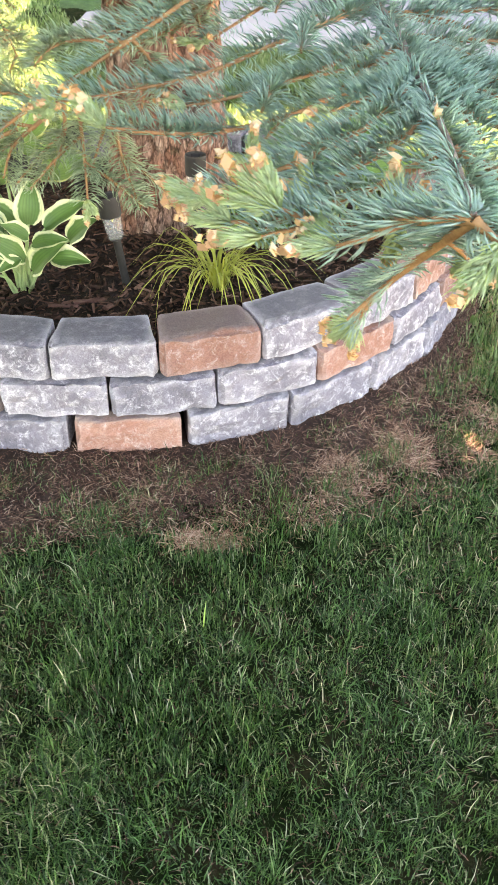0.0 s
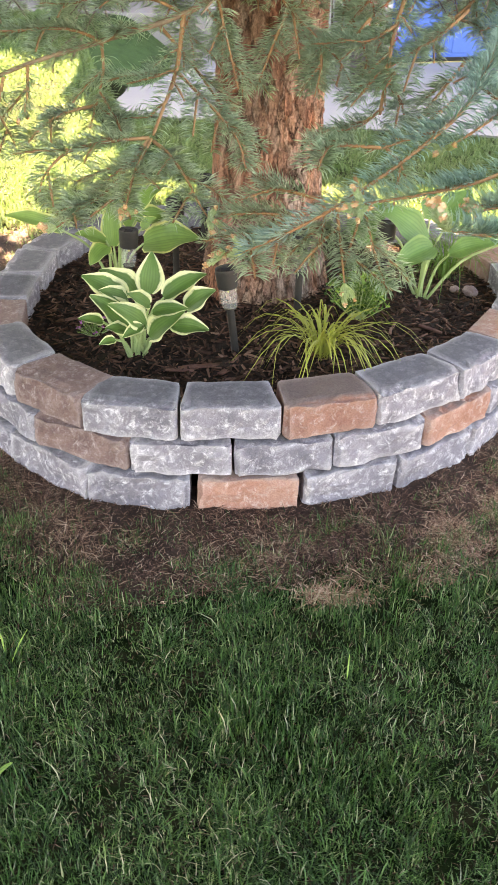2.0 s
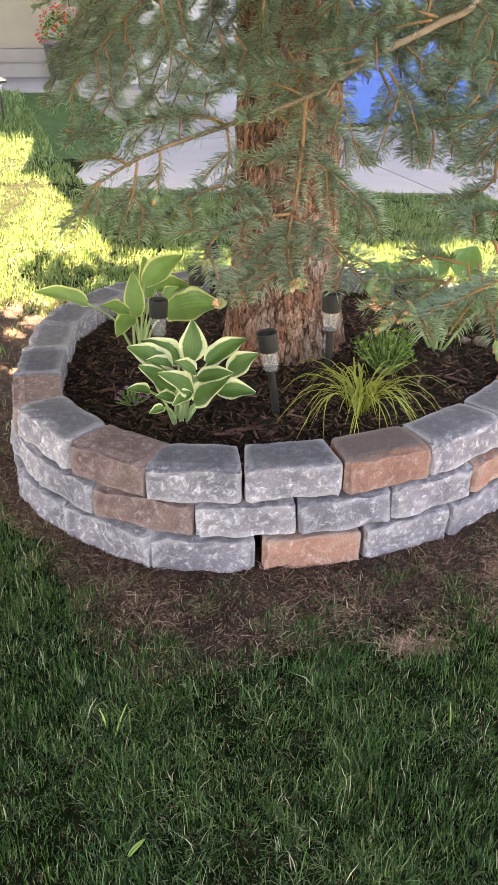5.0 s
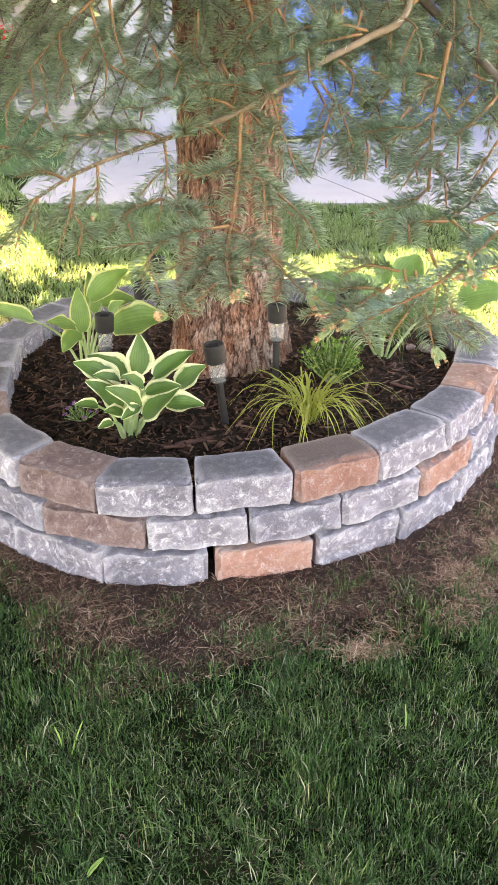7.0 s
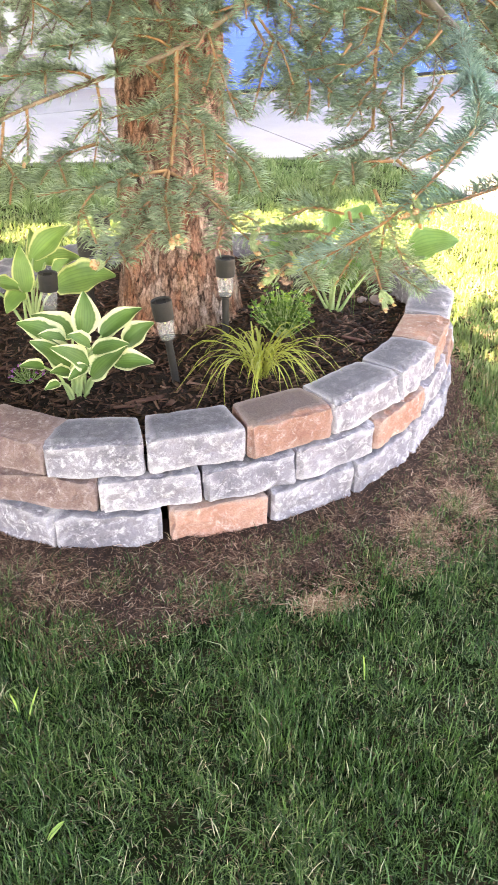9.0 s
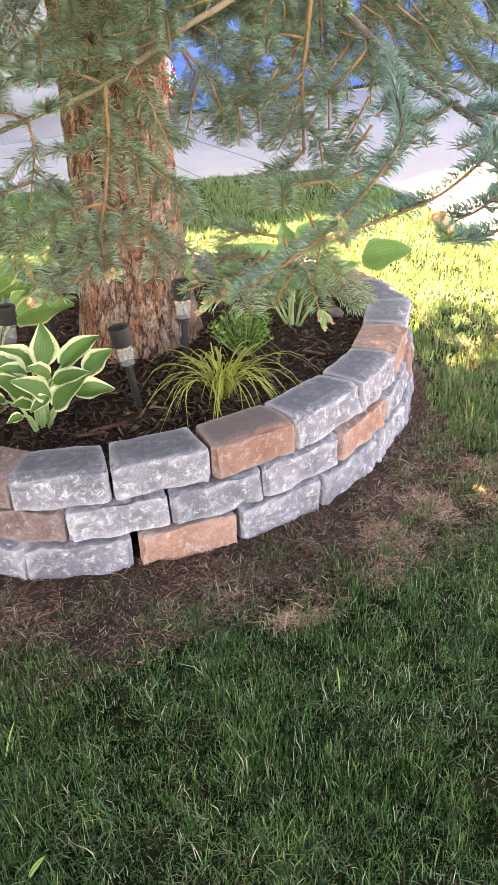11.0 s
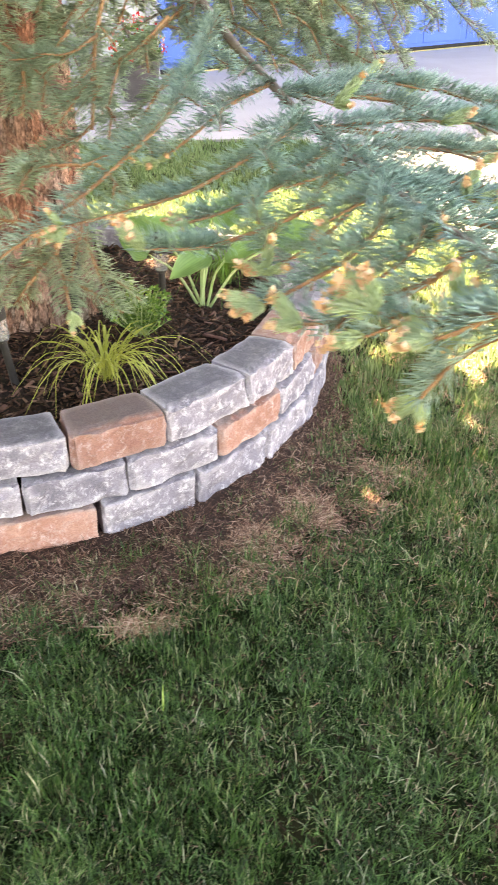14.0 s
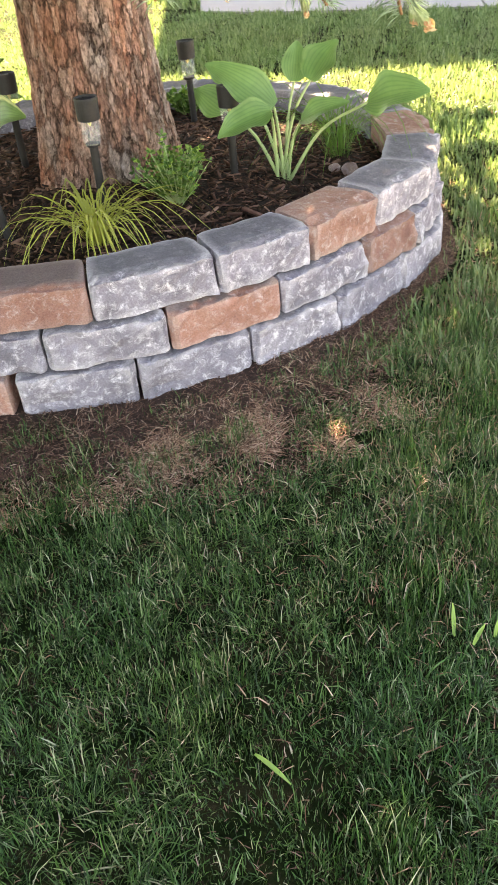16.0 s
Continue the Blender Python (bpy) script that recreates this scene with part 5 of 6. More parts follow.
# those on the sunny side, with fatter new shoots
blue_spray((0.155, 1.43, 1.32), (0.32, 1.36, 1.31), (0.45, 1.29, 1.285), (0.56, 1.244, 1.282), (0.7, 1.16, 1.285), (0.833, 1.06, 1.3), swell=1.7, share=0.22, gap=0.06, twig=0.1)
blue_spray((0.182, 1.1, 1.277), (0.3, 1.03, 1.26), (0.452, 0.969, 1.258), (0.55, 0.94, 1.27), (0.625, 0.92, 1.286), (0.65, 0.88, 1.3), swell=2, share=0.22, gap=0.06, twig=0.1)
blue_spray((0.172, 0.9, 1.279), (0.29, 0.8, 1.255), (0.387, 0.735, 1.255), (0.44, 0.71, 1.258), (0.475, 0.69, 1.27), swell=2.2, share=0.22, gap=0.06, twig=0.1)
blue_spray((0.183, 1.15, 1.278), (0.35, 1.03, 1.23), (0.5, 0.975, 1.2), (0.6, 0.96, 1.195), (0.67, 0.95, 1.2), swell=1.5, share=0.22, gap=0.06, twig=0.1)
blue_spray((0.155, 0.7, 1.29), (0.25, 0.66, 1.258), (0.3, 0.64, 1.262), (0.337, 0.631, 1.27), swell=1.5, share=0.22, gap=0.06, twig=0.1)
blue_spray((0.387, 0.73, 1.255), (0.43, 0.69, 1.245), (0.479, 0.672, 1.249), swell=1.7, share=0.22, gap=0.06, twig=0.1)
blue_spray((0.16, 0.74, 1.288), (0.214, 0.66, 1.243), (0.255, 0.64, 1.249), (0.282, 0.62, 1.256), swell=1.1, share=0.22, gap=0.06, twig=0.1)
blue_spray((0.18, 1.05, 1.275), (0.25, 0.99, 1.26), (0.273, 0.967, 1.255), swell=1.5, share=0.22, gap=0.06, twig=0.1)
blue_spray((0.185, 1.2, 1.28), (0.4, 1.14, 1.27), (0.58, 1.1, 1.23), (0.72, 1.1, 1.2), swell=1.5, share=0.22, gap=0.06, twig=0.1)
blue_spray((0.178, 1.3, 1.287), (0.4, 1.3, 1.29), (0.6, 1.27, 1.26), (0.8, 1.25, 1.27), swell=1.5, share=0.22, gap=0.06, twig=0.1)
blue_spray((0.155, 1.42, 1.318), (0.34, 1.42, 1.33), (0.5, 1.38, 1.3), (0.66, 1.36, 1.3), swell=1.5, share=0.22, gap=0.06, twig=0.1)
blue_spray((0.178, 1.0, 1.276), (0.34, 0.93, 1.25), (0.46, 0.88, 1.23), (0.56, 0.85, 1.22), swell=1.5, share=0.22, gap=0.06, twig=0.1)

# the greener twig behind them, with hanging ends
shoot((0.178, 1.3, 1.287), (0.45, 1.33, 1.24), (0.6, 1.32, 1.2), (0.717, 1.3, 1.175), (0.8, 1.3, 1.195), (0.877, 1.3, 1.216))
shoot((0.717, 1.3, 1.175), (0.712, 1.32, 1.15), (0.708, 1.33, 1.124), bud=True)
shoot((0.75, 1.3, 1.182), (0.765, 1.32, 1.13), (0.778, 1.33, 1.09), bud=True)
shoot((0.8, 1.3, 1.195), (0.85, 1.32, 1.14), (0.886, 1.333, 1.073), bud=True)
shoot((0.85, 1.3, 1.208), (0.9, 1.32, 1.15), (0.935, 1.33, 1.1), bud=True)
shoot((0.6, 1.32, 1.2), (0.65, 1.3, 1.16), (0.69, 1.28, 1.11))


def crown():
    """The rest of the tree, above the eye: tiers of drooping limbs, three kinds in turn and a thin one."""
    kinds = []
    for s in range(4):                                 # the last one thin, where the light comes through
        rg = np.random.default_rng(200 + s)
        b, lf, _ = spray([(0.1, 0, 0), (0.7, 0.03, 0.02), (1.4, -0.03, -0.12), (2.0, 0, -0.32)], rg, 0.8, 0.14 if s < 3 else 0.2, 0.018, 0.12, 66 if s < 3 else 42, 0.09, 0.05, 0.3, 2, fine=3)
        lv, lt = joined(lf)
        kinds.append((joined(b), (lv, lt.reshape(-1, 6, 3)[:, [0, 1, 3, 4]].reshape(-1, 3))))
    rg = random.Random(9)
    first = {}
    z, turn = 2.3, 0.0
    while z < 9.0:
        reach = 3.0 * (1 - (z - 1.6) / 8.2) + 0.1
        n = 16 if z < 4.5 else 8
        for k in range(n):
            s = rg.randrange(3)
            a = turn + 360 * k / n + rg.uniform(-9, 9)
            b = (a + 180) % 360 - 180
            if 0 < b < 84 and z < 4.8 and rg.random() < (0.25 if 36 < b else 0.42):
                continue
            if 36 < b < 88 and z < 3.8:
                s = 3
            short = rg.uniform(0.8, 1.2) if 52 < b < 102 and z < 3.4 else rg.uniform(0.75, 1.05) if 20 < b < 84 else rg.uniform(0.6, 0.9) if -8 < b <= 20 else 0.6 if -80 < b <= -8 else (1.42 if z < 3 else 1.15) if 108 < b < 178 else 1.45 if b < -105 or b > 170 else 1.0
            m = Matrix.Translation((0, 0, z - 0.27 + rg.uniform(-0.12, 0.12))) @ Matrix.Rotation(radians(a), 4, "Z") @ Matrix.Rotation(radians(rg.uniform(-4, 10) - (15 if z < 2.5 else 7 if z < 2.8 else 0)), 4, "Y") @ Matrix.Scale(short * reach / 2.0 * rg.uniform(0.85, 1.1), 4)
            if s not in first:
                (v, f), (lv, lf) = kinds[s]
                ob = mesh_object("branch", v, f, LIMB, tree, smooth=True)
                nd = mesh_object("needles", lv, lf, NEEDLE, ob, kind="stuff")
                first[s] = (ob.data, nd.data)
            else:
                ob = new("branch", first[s][0]); ob.parent = tree
                nd = new("needles", first[s][1]); nd.parent = ob; tagged(nd, kind="stuff")
            ob.matrix_basis = m
        z += 0.32; turn += 25


crown()

# ---- path lights ----
def solar_light(x, y, top, lean=(0, 0)):
    z = float(bed_z(np.array(x), np.array(y)))
    ob = thing("solar_light", Matrix.Translation((x, y, z)) @ Matrix.Rotation(radians(lean[0]), 4, "X") @ Matrix.Rotation(radians(lean[1]), 4, "Y"), "black plastic solar stake light with clear ribbed lens in mulch", "garden light", "solar lights around the trunk")
    h = top - z
    part("stake", lathe_bm([(0.011, -0.06), (0.0125, 0.0), (0.0125, h - 0.142), (0.02, h - 0.138), (0.0215, h - 0.13)], 16), BLACK, ob)
    bm = bmesh.new()
    n, rows = 36, [(0.0235, h - 0.132), (0.0285, h - 0.055)]
    ring = []
    for r, zz in rows:
        ring.append([bm.verts.new((r * (1 + 0.05 * (i % 2)) * math.cos(2 * math.pi * i / n), r * (1 + 0.05 * (i % 2)) * math.sin(2 * math.pi * i / n), zz)) for i in range(n)])
    for i in range(n):
        bm.faces.new((ring[0][i], ring[0][(i + 1) % n], ring[1][(i + 1) % n], ring[1][i]))
    lens = part("lens", bm, LENS, ob, "clear ribbed plastic lens", True)
    lens.visible_shadow = False
    part("led", lathe_bm([(0.002, h - 0.082), (0.0055, h - 0.074), (0.0055, h - 0.056)], 10), LED, ob, "yellow LED")
    part("cap", lathe_bm([(0.0295, h - 0.064), (0.0325, h - 0.062), (0.0345, h - 0.005), (0.0335, h), (0.031, h), (0.0295, h - 0.006)], 28), BLACK, ob, "black cap")
    part("solar_cell", box_bm(0.03, 0.03, 0.002, (0, 0, h - 0.005), 0.0006, 1), RUBBER, ob)
    return ob


for x, y, top, lean in ((-0.385, 2.59, 0.588, (2, -7)), (-0.174, 2.815, 0.634, (0, 1)), (-0.78, 2.97, 0.58, (1, 2)), (-0.623, 3.2, 0.625, (0, 0)), (-0.54, 3.73, 0.58, (0, 1)), (0.164, 3.11, 0.58, (-3, 0)), (-0.19, 3.82, 0.58, (0, 0))):
    solar_light(x, y, top, lean)

# ---- plants ----
def leaf_mesh(L, W, cup, bend, seed, nu=8, nv=12):
    """A broad pointed leaf along +x, cupped across and bending down, with a slight wave at its edge."""
    verts, uvs = [], []
    for i in range(nv + 1):
        t = i / nv
        w = 1.6 * W * (math.sin(math.pi * min(1, t * 0.93 + 0.045) ** 0.8)) ** 0.85 * (1 - 0.25 * t) + 0.0008
        th = bend * t * t
        cx = L * (t - 0.12 * bend * t ** 3); cz = -L * 0.42 * th * t
        for j in range(nu + 1):
            s = 2 * j / nu - 1
            wave = 0.09 * w * math.sin(11 * t + seed + 1.5 * s) * s * s
            verts.append((cx, s * w / 2, cz + cup * w * s * s * 0.6 + wave - 0.04 * w * math.exp(-(s * 6) ** 2)))
            uvs.append((j / nu, t))
    f = [(i * (nu + 1) + j, (i + 1) * (nu + 1) + j, (i + 1) * (nu + 1) + j + 1, i * (nu + 1) + j + 1) for i in range(nv) for j in range(nu)]
    return verts, uvs, f


def clump(x, y, label, mat, seed):
    """A hosta's empty crown at its place in the bed; the leaves are added one by one."""
    z = float(bed_z(np.array(x), np.array(y)))
    ob = thing("hosta", Matrix.Translation((x, y, z)), label, "hosta", "hostas in the bed")
    return ob, Vector((x, y, z)), mat, random.Random(seed)


def blade_on(plant, base, tip, width):
    """A stalk from the crown to the blade's base, and the blade from there to its tip."""
    ob, origin, mat, rg = plant
    a, b = Vector(base) - origin, Vector(tip) - origin
    p0 = Vector((rg.uniform(-0.02, 0.02), rg.uniform(-0.02, 0.02), -0.012)) + 0.08 * Vector((a.x, a.y, 0))
    path = smooth_path([p0, p0.lerp(a, 0.55) + Vector((0, 0, 0.12 * a.z)) - 0.1 * Vector((a.x, a.y, 0)), a], 9)
    v, q = tube(path, np.linspace(0.0062, 0.0038, 9), 7)
    stalk = mesh_object("stalk", v, q, STALK, ob, smooth=True)
    d = b - a
    bend = 0.35 + 0.25 * rg.random()
    lv, uv, lf = leaf_mesh(d.length * 1.06, width * 0.86, rg.uniform(0.18, 0.4), bend, rg.uniform(0, 6))
    blade = mesh_object("leaf", lv, lf, mat, stalk, smooth=True)
    lay = blade.data.uv_layers.new(name="UVMap")
    for loop in blade.data.loops:
        lay.data[loop.index].uv = uv[loop.vertex_index]
    x = d.normalized()
    up = Vector((rg.uniform(-0.25, 0.25), -0.62, 0.78))          # blades turn to the open side
    y = up.cross(x).normalized()
    z = x.cross(y)
    # raise the chord so that the drooping blade still ends at its tip
    m = Matrix((x, y, z)).transposed().to_4x4()
    blade.matrix_basis = Matrix.Translation(a) @ m @ Matrix.Rotation(-0.3 * bend, 4, "Y")


front = clump(-0.703, 2.58, "bushy hosta with cream-edged green leaves in mulch", HOSTA, 5)
blade_on(front, (-0.67, 2.6, 0.488), (-0.657, 2.64, 0.611), 0.075)
blade_on(front, (-0.617, 2.58, 0.483), (-0.487, 2.6, 0.562), 0.066)
blade_on(front, (-0.544, 2.56, 0.453), (-0.457, 2.54, 0.529), 0.072)
blade_on(front, (-0.65, 2.53, 0.453), (-0.54, 2.5, 0.484), 0.052)
blade_on(front, (-0.587, 2.5, 0.421), (-0.472, 2.46, 0.43), 0.060)
blade_on(front, (-0.661, 2.53, 0.365), (-0.554, 2.5, 0.469), 0.068)
blade_on(front, (-0.708, 2.6, 0.484), (-0.823, 2.62, 0.557), 0.075)
blade_on(front, (-0.734, 2.57, 0.477), (-0.864, 2.55, 0.562), 0.078)
blade_on(front, (-0.725, 2.52, 0.411), (-0.826, 2.47, 0.528), 0.077)
blade_on(front, (-0.666, 2.49, 0.423), (-0.765, 2.43, 0.519), 0.065)
blade_on(front, (-0.657, 2.52, 0.479), (-0.717, 2.48, 0.534), 0.050)
blade_on(front, (-0.804, 2.5, 0.429), (-0.871, 2.46, 0.457), 0.035)
blade_on(front, (-0.723, 2.47, 0.411), (-0.781, 2.42, 0.445), 0.043)
blade_on(front, (-0.674, 2.46, 0.437), (-0.732, 2.42, 0.415), 0.035)
blade_on(front, (-0.763, 2.46, 0.387), (-0.805, 2.42, 0.389), 0.028)
blade_on(front, (-0.73, 2.54, 0.489), (-0.805, 2.5, 0.536), 0.052)
tall = clump(-0.86, 3.2, "tall hosta with broad yellow-edged green leaves beside trunk", HOSTA_GOLD, 6)
blade_on(tall, (-0.743, 3.18, 0.458), (-0.539, 3.1, 0.515), 0.127)
blade_on(tall, (-1.036, 3.12, 0.522), (-1.199, 3, 0.615), 0.062)
blade_on(tall, (-0.825, 3.26, 0.546), (-0.678, 3.3, 0.652), 0.087)
blade_on(tall, (-0.861, 3.2, 0.437), (-0.869, 3.24, 0.6), 0.067)
blade_on(tall, (-0.875, 3.15, 0.455), (-0.935, 3.08, 0.409), 0.068)
blade_on(tall, (-0.782, 3.3, 0.515), (-0.647, 3.32, 0.523), 0.069)
blade_on(tall, (-0.808, 3.3, 0.48), (-0.824, 3.36, 0.63), 0.063)
blade_on(tall, (-0.887, 3.18, 0.466), (-0.983, 3.12, 0.512), 0.057)
blade_on(tall, (-0.754, 3.22, 0.503), (-0.697, 3.2, 0.552), 0.045)
green = clump(0.319, 3.14, "plain green hosta with long pale stalks in mulch", HOSTA_GREEN, 7)
blade_on(green, (0.599, 3.08, 0.527), (0.775, 3.02, 0.577), 0.112)
blade_on(green, (0.408, 3.2, 0.567), (0.483, 3.26, 0.667), 0.103)
blade_on(green, (0.345, 3.26, 0.551), (0.347, 3.32, 0.657), 0.071)
blade_on(green, (0.312, 3.1, 0.517), (0.115, 3.1, 0.653), 0.093)
blade_on(green, (0.321, 3.02, 0.526), (0.176, 2.94, 0.48), 0.087)
blade_on(green, (0.127, 3.2, 0.482), (0.03, 3.22, 0.548), 0.090)
blade_on(green, (0.397, 3.08, 0.478), (0.547, 3.02, 0.549), 0.063)
blade_on(green, (0.165, 3.25, 0.541), (0.06, 3.28, 0.599), 0.069)


def tuft(x, y, n, L, seed, mat, name, label, category, w0=0.005, spread=1.0):
    z = float(bed_z(np.array(x), np.array(y)))
    ob = thing(name, Matrix.Translation((x, y, z)), label, category)
    rg = random.Random(seed)
    for k in range(n):
        a = rg.uniform(0, 2 * math.pi)
        d = Vector((math.cos(a), math.sin(a), 0))
        out = spread * rg.uniform(0.1, 1.0) ** 0.6
        l = L * rg.uniform(0.55, 1.2) * (0.5 + 0.5 * out)
        e = Vector((math.cos(a + rg.uniform(-1.5, 1.5)), math.sin(a + rg.uniform(-1.5, 1.5)), 0))
        p = [d * rg.uniform(0, 0.045), d * l * 0.28 * out + Vector((0, 0, l * 0.34 * (1.25 - 0.4 * out))), d * l * 0.56 * out + e * l * 0.06 + Vector((0, 0, l * (0.56 - 0.22 * out))), d * l * 0.76 * out + e * l * 0.2 * out + Vector((0, 0, l * (0.56 - 0.56 * out)))]
        path = smooth_path(p, 9)
        side = Vector((-d.y, d.x, 0)) * w0 / 2
        v, f = [], []
        for i, c in enumerate(path):
            w = min(1, 0.25 + i * 0.2) * (1 - (i / 8) ** 3) + 0.04
            c = Vector(c)
            v += [c - side * w, c + Vector((0, 0, -0.0012 * w)), c + side * w]
        for i in range(8):
            for j in range(2):
                f.append((i * 3 + j, i * 3 + j + 1, i * 3 + j + 4, i * 3 + j + 3))
        mesh_object("blade", v, f, mat, ob)
    return ob


tuft(-0.1, 2.58, 125, 0.335, 8, SEDGE, "sedge", "arching yellow-green striped sedge clump in mulch", "ornamental grass", 0.0055, 1.1)
tuft(0.46, 3.36, 105, 0.5, 9, HERB, "grass_clump", "arching dull green grass clump behind the hosta", "ornamental grass", 0.0045, 1.05)


def herb(x, y, n, h, spread, seed, flowers=None, label="", name="herb", leaf=0.016):
    z = float(bed_z(np.array(x), np.array(y)))
    ob = thing(name, Matrix.Translation((x, y, z)), label, "plant")
    rg = np.random.default_rng(seed)
    stems, leaves, petals = [], [], []
    for k in range(n):
        a = rg.uniform(0, 2 * np.pi); r = spread * math.sqrt(rg.uniform(0, 1))
        tip = np.array([r * math.cos(a), r * math.sin(a), h * rg.uniform(0.6, 1.1) * (1 - 0.4 * r / spread)])
        path = smooth_path([tip * (0.1, 0.1, 0), tip * (0.55, 0.55, 0.5), tip], 6)
        stems.append(tube(path, np.linspace(0.0018, 0.001, 6), 4))
        for c in path[2:]:
            for _ in range(5):
                d = rg.normal(0, 1, 3); d[2] = abs(d[2]) * 0.7; d /= np.linalg.norm(d)
                s = np.cross(d, rg.normal(0, 1, 3)); s /= np.linalg.norm(s)
                L = leaf * rg.uniform(0.6, 1.2)
                leaves.append((np.array([c, c + d * L * 0.5 + s * L * 0.25, c + d * L, c + d * L * 0.5 - s * L * 0.25]), np.array([(0, 1, 2, 3)])))
        if flowers and rg.uniform() < 0.5:
            for _ in range(6):
                d = rg.normal(0, 1, 3); d[2] = abs(d[2]); d /= np.linalg.norm(d)
                s = np.cross(d, rg.normal(0, 1, 3)); s /= np.linalg.norm(s)
                petals.append((np.array([tip, tip + d * 0.005 + s * 0.004, tip + d * 0.01, tip + d * 0.005 - s * 0.004]), np.array([(0, 1, 2, 3)])))
    v, f = joined(stems); mesh_object("stem", v, f, STALK, ob, kind="stuff")
    v, f = joined(leaves); mesh_object("leaves", v, f, HERB, ob, kind="stuff")
    if petals:
        v, f = joined(petals); mesh_object("petals", v, f, flowers, ob, kind="stuff")
    return ob


herb(0.05, 2.87, 75, 0.21, 0.125, 4, leaf=0.021, flowers=WEED, label="low bushy green herb with small leaves in mulch")
herb(-0.256, 3.93, 26, 0.12, 0.09, 6, leaf=0.03, label="small lime green plant by the far rim")
herb(-0.87, 2.72, 30, 0.07, 0.07, 5, PETAL, "small creeping plant with purple flowers in mulch", "flowering_plant", 0.01)


# ---- planters by the garage ----
def planter(x, y, z, s, label, seed, white=120):
    ob = thing("planter", Matrix.Translation((x, y, z)), label, "flower pot", "planters before the house")
    part("pot", lathe_bm([(0.13 * s, 0), (0.17 * s, 0.3 * s), (0.19 * s, 0.3 * s), (0.19 * s, 0.345 * s), (0.165 * s, 0.345 * s), (0.155 * s, 0.31 * s)], 28), POT, ob, "dark grey tapered pot", True)
    rg = np.random.default_rng(seed)
    for nm, mat, n, size in (("foliage", HERB, 420, 0.05), ("red_flowers", RED, 150, 0.05), ("white_flowers", WHITE, white, 0.035)):
        if not n:
            continue
        pieces = []
        for _ in range(n):
            p = rg.normal(0, 1, 3); p /= np.linalg.norm(p); p[2] = abs(p[2])
            c = p * np.array([0.2, 0.2, 0.26]) * s * (rg.uniform(0.7, 1.0) if nm == "foliage" else rg.uniform(1.02, 1.16)) + np.array([0, 0, 0.33 * s])
            d = p + rg.normal(0, 0.6, 3); d /= np.linalg.norm(d)
            t = np.cross(d, rg.normal(0, 1, 3)); t /= np.linalg.norm(t); u = np.cross(d, t)
            L = size * rg.uniform(0.6, 1.2)
            pieces.append((np.array([c, c + t * L * 0.5 + u * L * 0.3 + d * 0.01, c + t * L, c + t * L * 0.5 - u * L * 0.3 + d * 0.01]), np.array([(0, 1, 2, 3)])))
        v, f = joined(pieces)
        mesh_object(nm, v, f, mat, ob, kind="stuff")


planter(-2.03, 13.0, 0.45, 1.45, "grey pot of red flowers on the porch", 8, 0)
planter(0.85, 9.45, 0.02, 1.25, "grey pot of red and white flowers on the drive", 3)


# a path light on the far lawn
def far_light(x, y, z):
    ob = thing("solar_light", Matrix.Translation((x, y, z)), "black stake light with a flat square hood on lawn", "garden light")
    part("stake", lathe_bm([(0.012, -0.06), (0.012, 0.36)], 10), BLACK, ob)
    part("lens", lathe_bm([(0.03, 0.36), (0.05, 0.45)], 14), LENS, ob, "clear tapered lens", True)
    part("cap", lathe_bm([(0.085, 0.45), (0.08, 0.475), (0.03, 0.505)], 8), BLACK, ob, "black hood")


far_light(-2.46, 10.3, 0.2)


# ---- odds and ends on the lawn and the bed ----
def broad_blade(name, x, y, heading, L, W, pitch, mat, label, category):
    """One broad weed blade or fallen leaf, folded a little along its middle."""
    z = float(ground_z(np.array(x), np.array(y))) + 0.03
    v, f = [], []
    for i in range(9):
        t = i / 8
        w = W * (math.sin(math.pi * (0.12 + 0.86 * t)) ** 0.6) / 2
        for j, sgn in enumerate((-1, 0, 1)):
            v.append((L * (t - 0.5), sgn * w, 0.35 * w * abs(sgn) - 0.25 * L * (t - 0.4) ** 2 - (0.0007 if sgn == 0 else 0)))
    for i in range(8):
        for j in range(2):
            f.append((i * 3 + j, (i + 1) * 3 + j, (i + 1) * 3 + j + 1, i * 3 + j + 1))
    ob = mesh_object(name, v, f, mat, None, smooth=True)
    ob.matrix_world = Matrix.Translation((x, y, z)) @ Matrix.Rotation(radians(heading), 4, "Z") @ Matrix.Rotation(radians(-pitch), 4, "Y")
    return tagged(ob, label, category)


broad_blade("fallen_leaf", 0.7, 1.175, -32, 0.08, 0.0085, 2, WEED, "single pale green broad blade lying on the lawn", "leaf")
broad_blade("weed_blade", 0.955, 1.53, 100, 0.06, 0.008, 55, WEED, "bright green broad weed blade in the lawn", "weed")
broad_blade("weed_blade", 1.0, 1.5, 60, 0.042, 0.008, 35, WEED, "bright green broad weed blade in the lawn", "weed")
broad_blade("weed_blade", 1.03, 1.52, 75, 0.036, 0.007, 50, WEED, "bright green broad weed blade in the lawn", "weed")
broad_blade("weed_blade", -0.885, 1.47, 60, 0.085, 0.005, 45, WEED, "pale green broad weed blade in the lawn", "weed")
broad_blade("weed_blade", -0.925, 1.48, 120, 0.05, 0.005, 50, WEED, "pale green broad weed blade in the lawn", "weed")
broad_blade("weed_blade", -0.84, 1.12, 40, 0.045, 0.012, 20, WEED, "pale green broad weed blade in the lawn", "weed")
broad_blade("weed_blade", -0.1, 1.42, 80, 0.06, 0.004, 60, WEED, "bright green broad weed blade in the lawn", "weed")


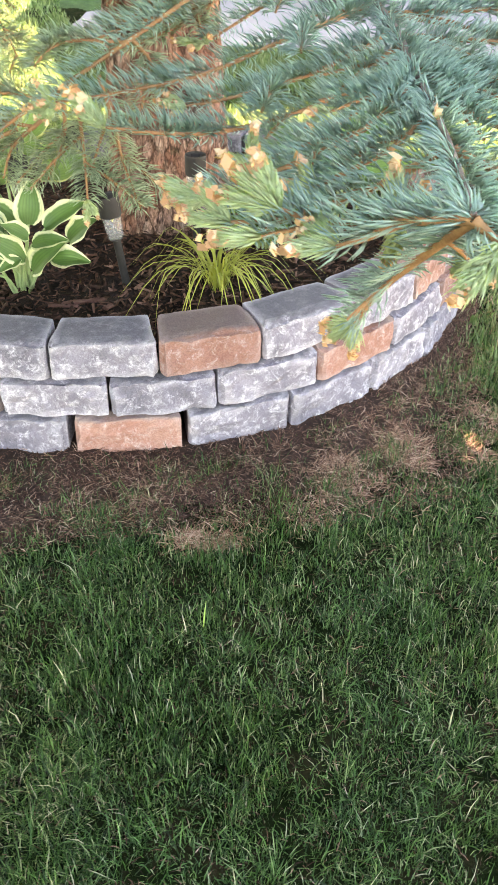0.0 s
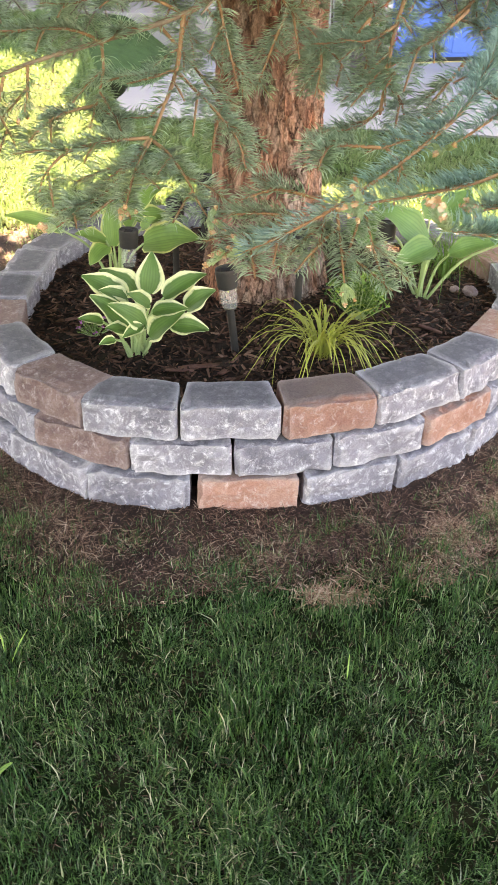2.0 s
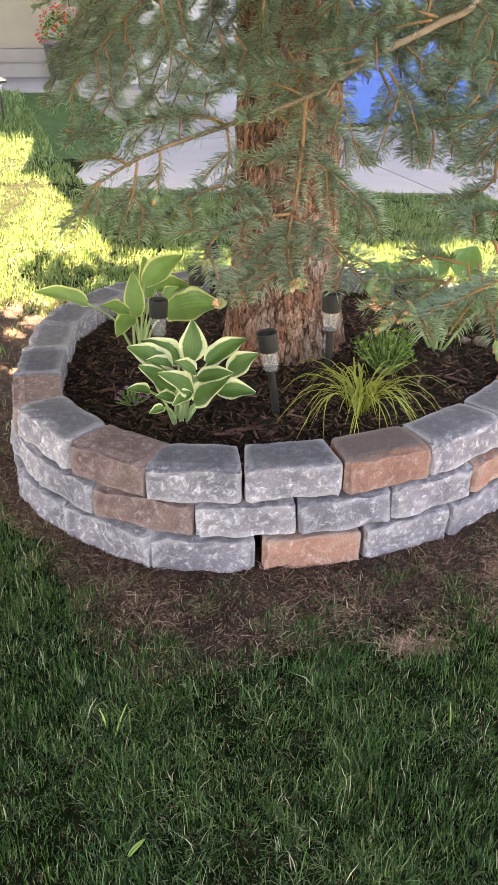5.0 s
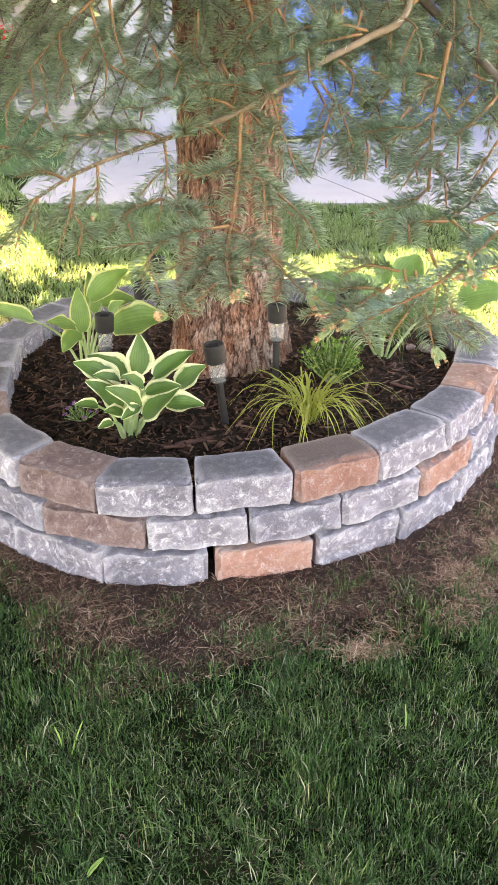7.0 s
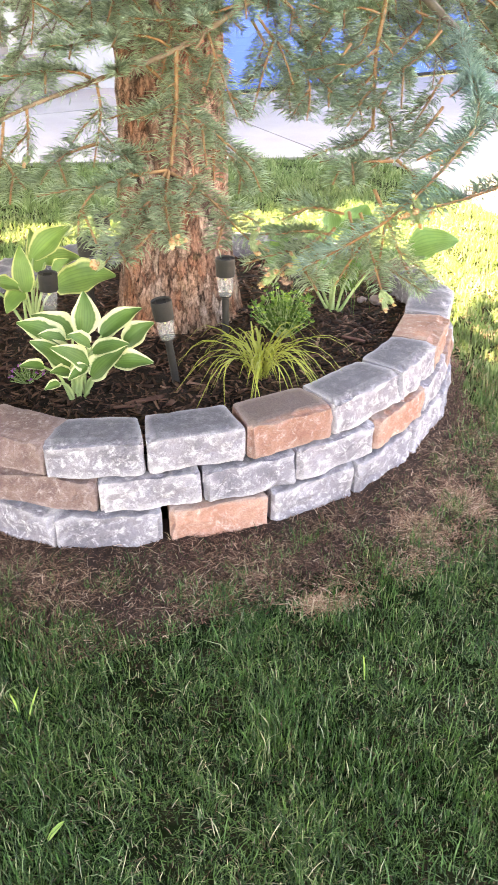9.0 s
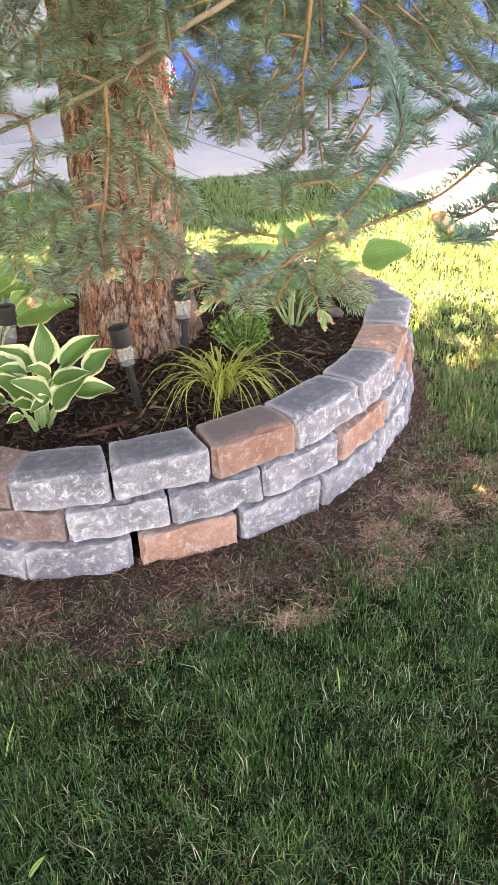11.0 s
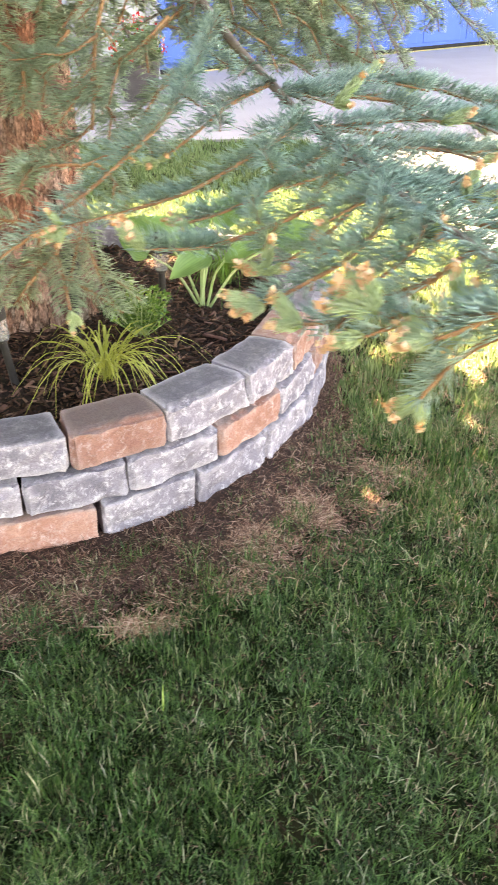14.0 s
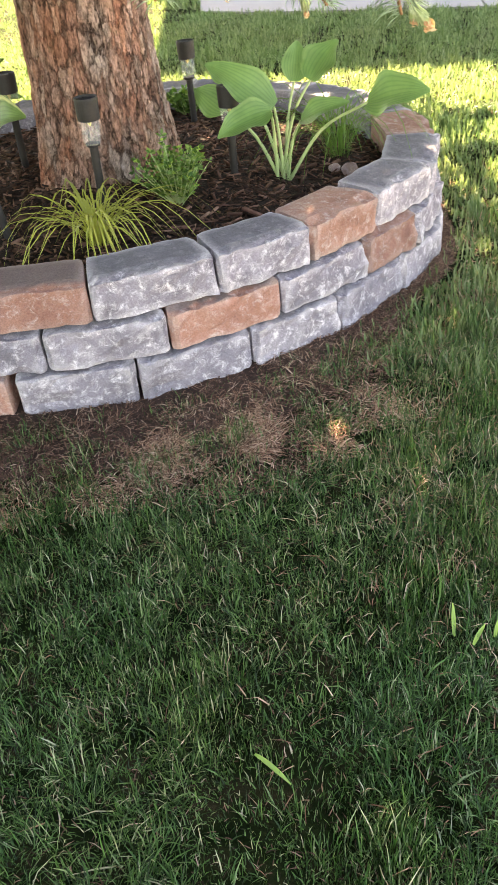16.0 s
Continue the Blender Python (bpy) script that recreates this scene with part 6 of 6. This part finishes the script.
def lump(name, x, y, z, size, mat, label, category, seed):
    bm = bmesh.new()
    bmesh.ops.create_icosphere(bm, subdivisions=3, radius=1.0)
    for vv in bm.verts:
        k = 1 + 0.22 * noise.noise(vv.co * 1.6 + Vector((seed, 0, 0))) + 0.07 * noise.noise(vv.co * 6)
        vv.co = Vector((vv.co.x * size[0], vv.co.y * size[1], vv.co.z * size[2])) * k
    ob = part(name, bm, mat, None, smooth=True)
    ob.matrix_world = Matrix.Translation((x, y, z)) @ Matrix.Rotation(seed, 4, "Z")
    return tagged(ob, label, category)


lump("stone", 0.525, 3.19, 0.292, (0.035, 0.028, 0.02), STONE_BROWN, "small brown stone on the mulch", "stone", 2.0)
lump("stone", 0.47, 3.22, 0.288, (0.02, 0.018, 0.013), STONE_BROWN, "small brown stone on the mulch", "stone", 3.3)
lump("spruce_cone", 1.055, 1.88, 0.035, (0.026, 0.012, 0.011), TWIG, "small tan spruce cone lying in the grass", "cone", 2.2)


def bark_piece(x, y, heading, L, W):
    z = float(bed_z(np.array(x), np.array(y))) + 0.014
    bm = box_bm(L, W, 0.007, (0, 0, 0), 0.002, 1)
    bmesh.ops.subdivide_edges(bm, edges=bm.edges[:], cuts=3, use_grid_fill=True)
    for vv in bm.verts:
        vv.co += Vector((0, 0.25 * W, 0.12 * W)) * noise.noise(vv.co * 30 + Vector((x, y, 0)))
    ob = part("bark_piece", bm, REDBARK, None)
    ob.matrix_world = Matrix.Translation((x, y, z)) @ Matrix.Rotation(radians(heading), 4, "Z") @ Matrix.Rotation(radians(5), 4, "Y")
    tagged(ob, "long reddish strip of bark lying on the mulch", "bark piece", "bark pieces on the bed")


for x, y, hd, L, W in ((-0.5, 2.48, 22, 0.14, 0.022), (-0.42, 2.44, 60, 0.05, 0.022), (-0.56, 2.44, 8, 0.09, 0.012), (-0.96, 2.85, 40, 0.08, 0.014), (0.3, 2.8, -35, 0.09, 0.016), (0.12, 2.68, 15, 0.07, 0.014)):
    bark_piece(x, y, hd, L, W)
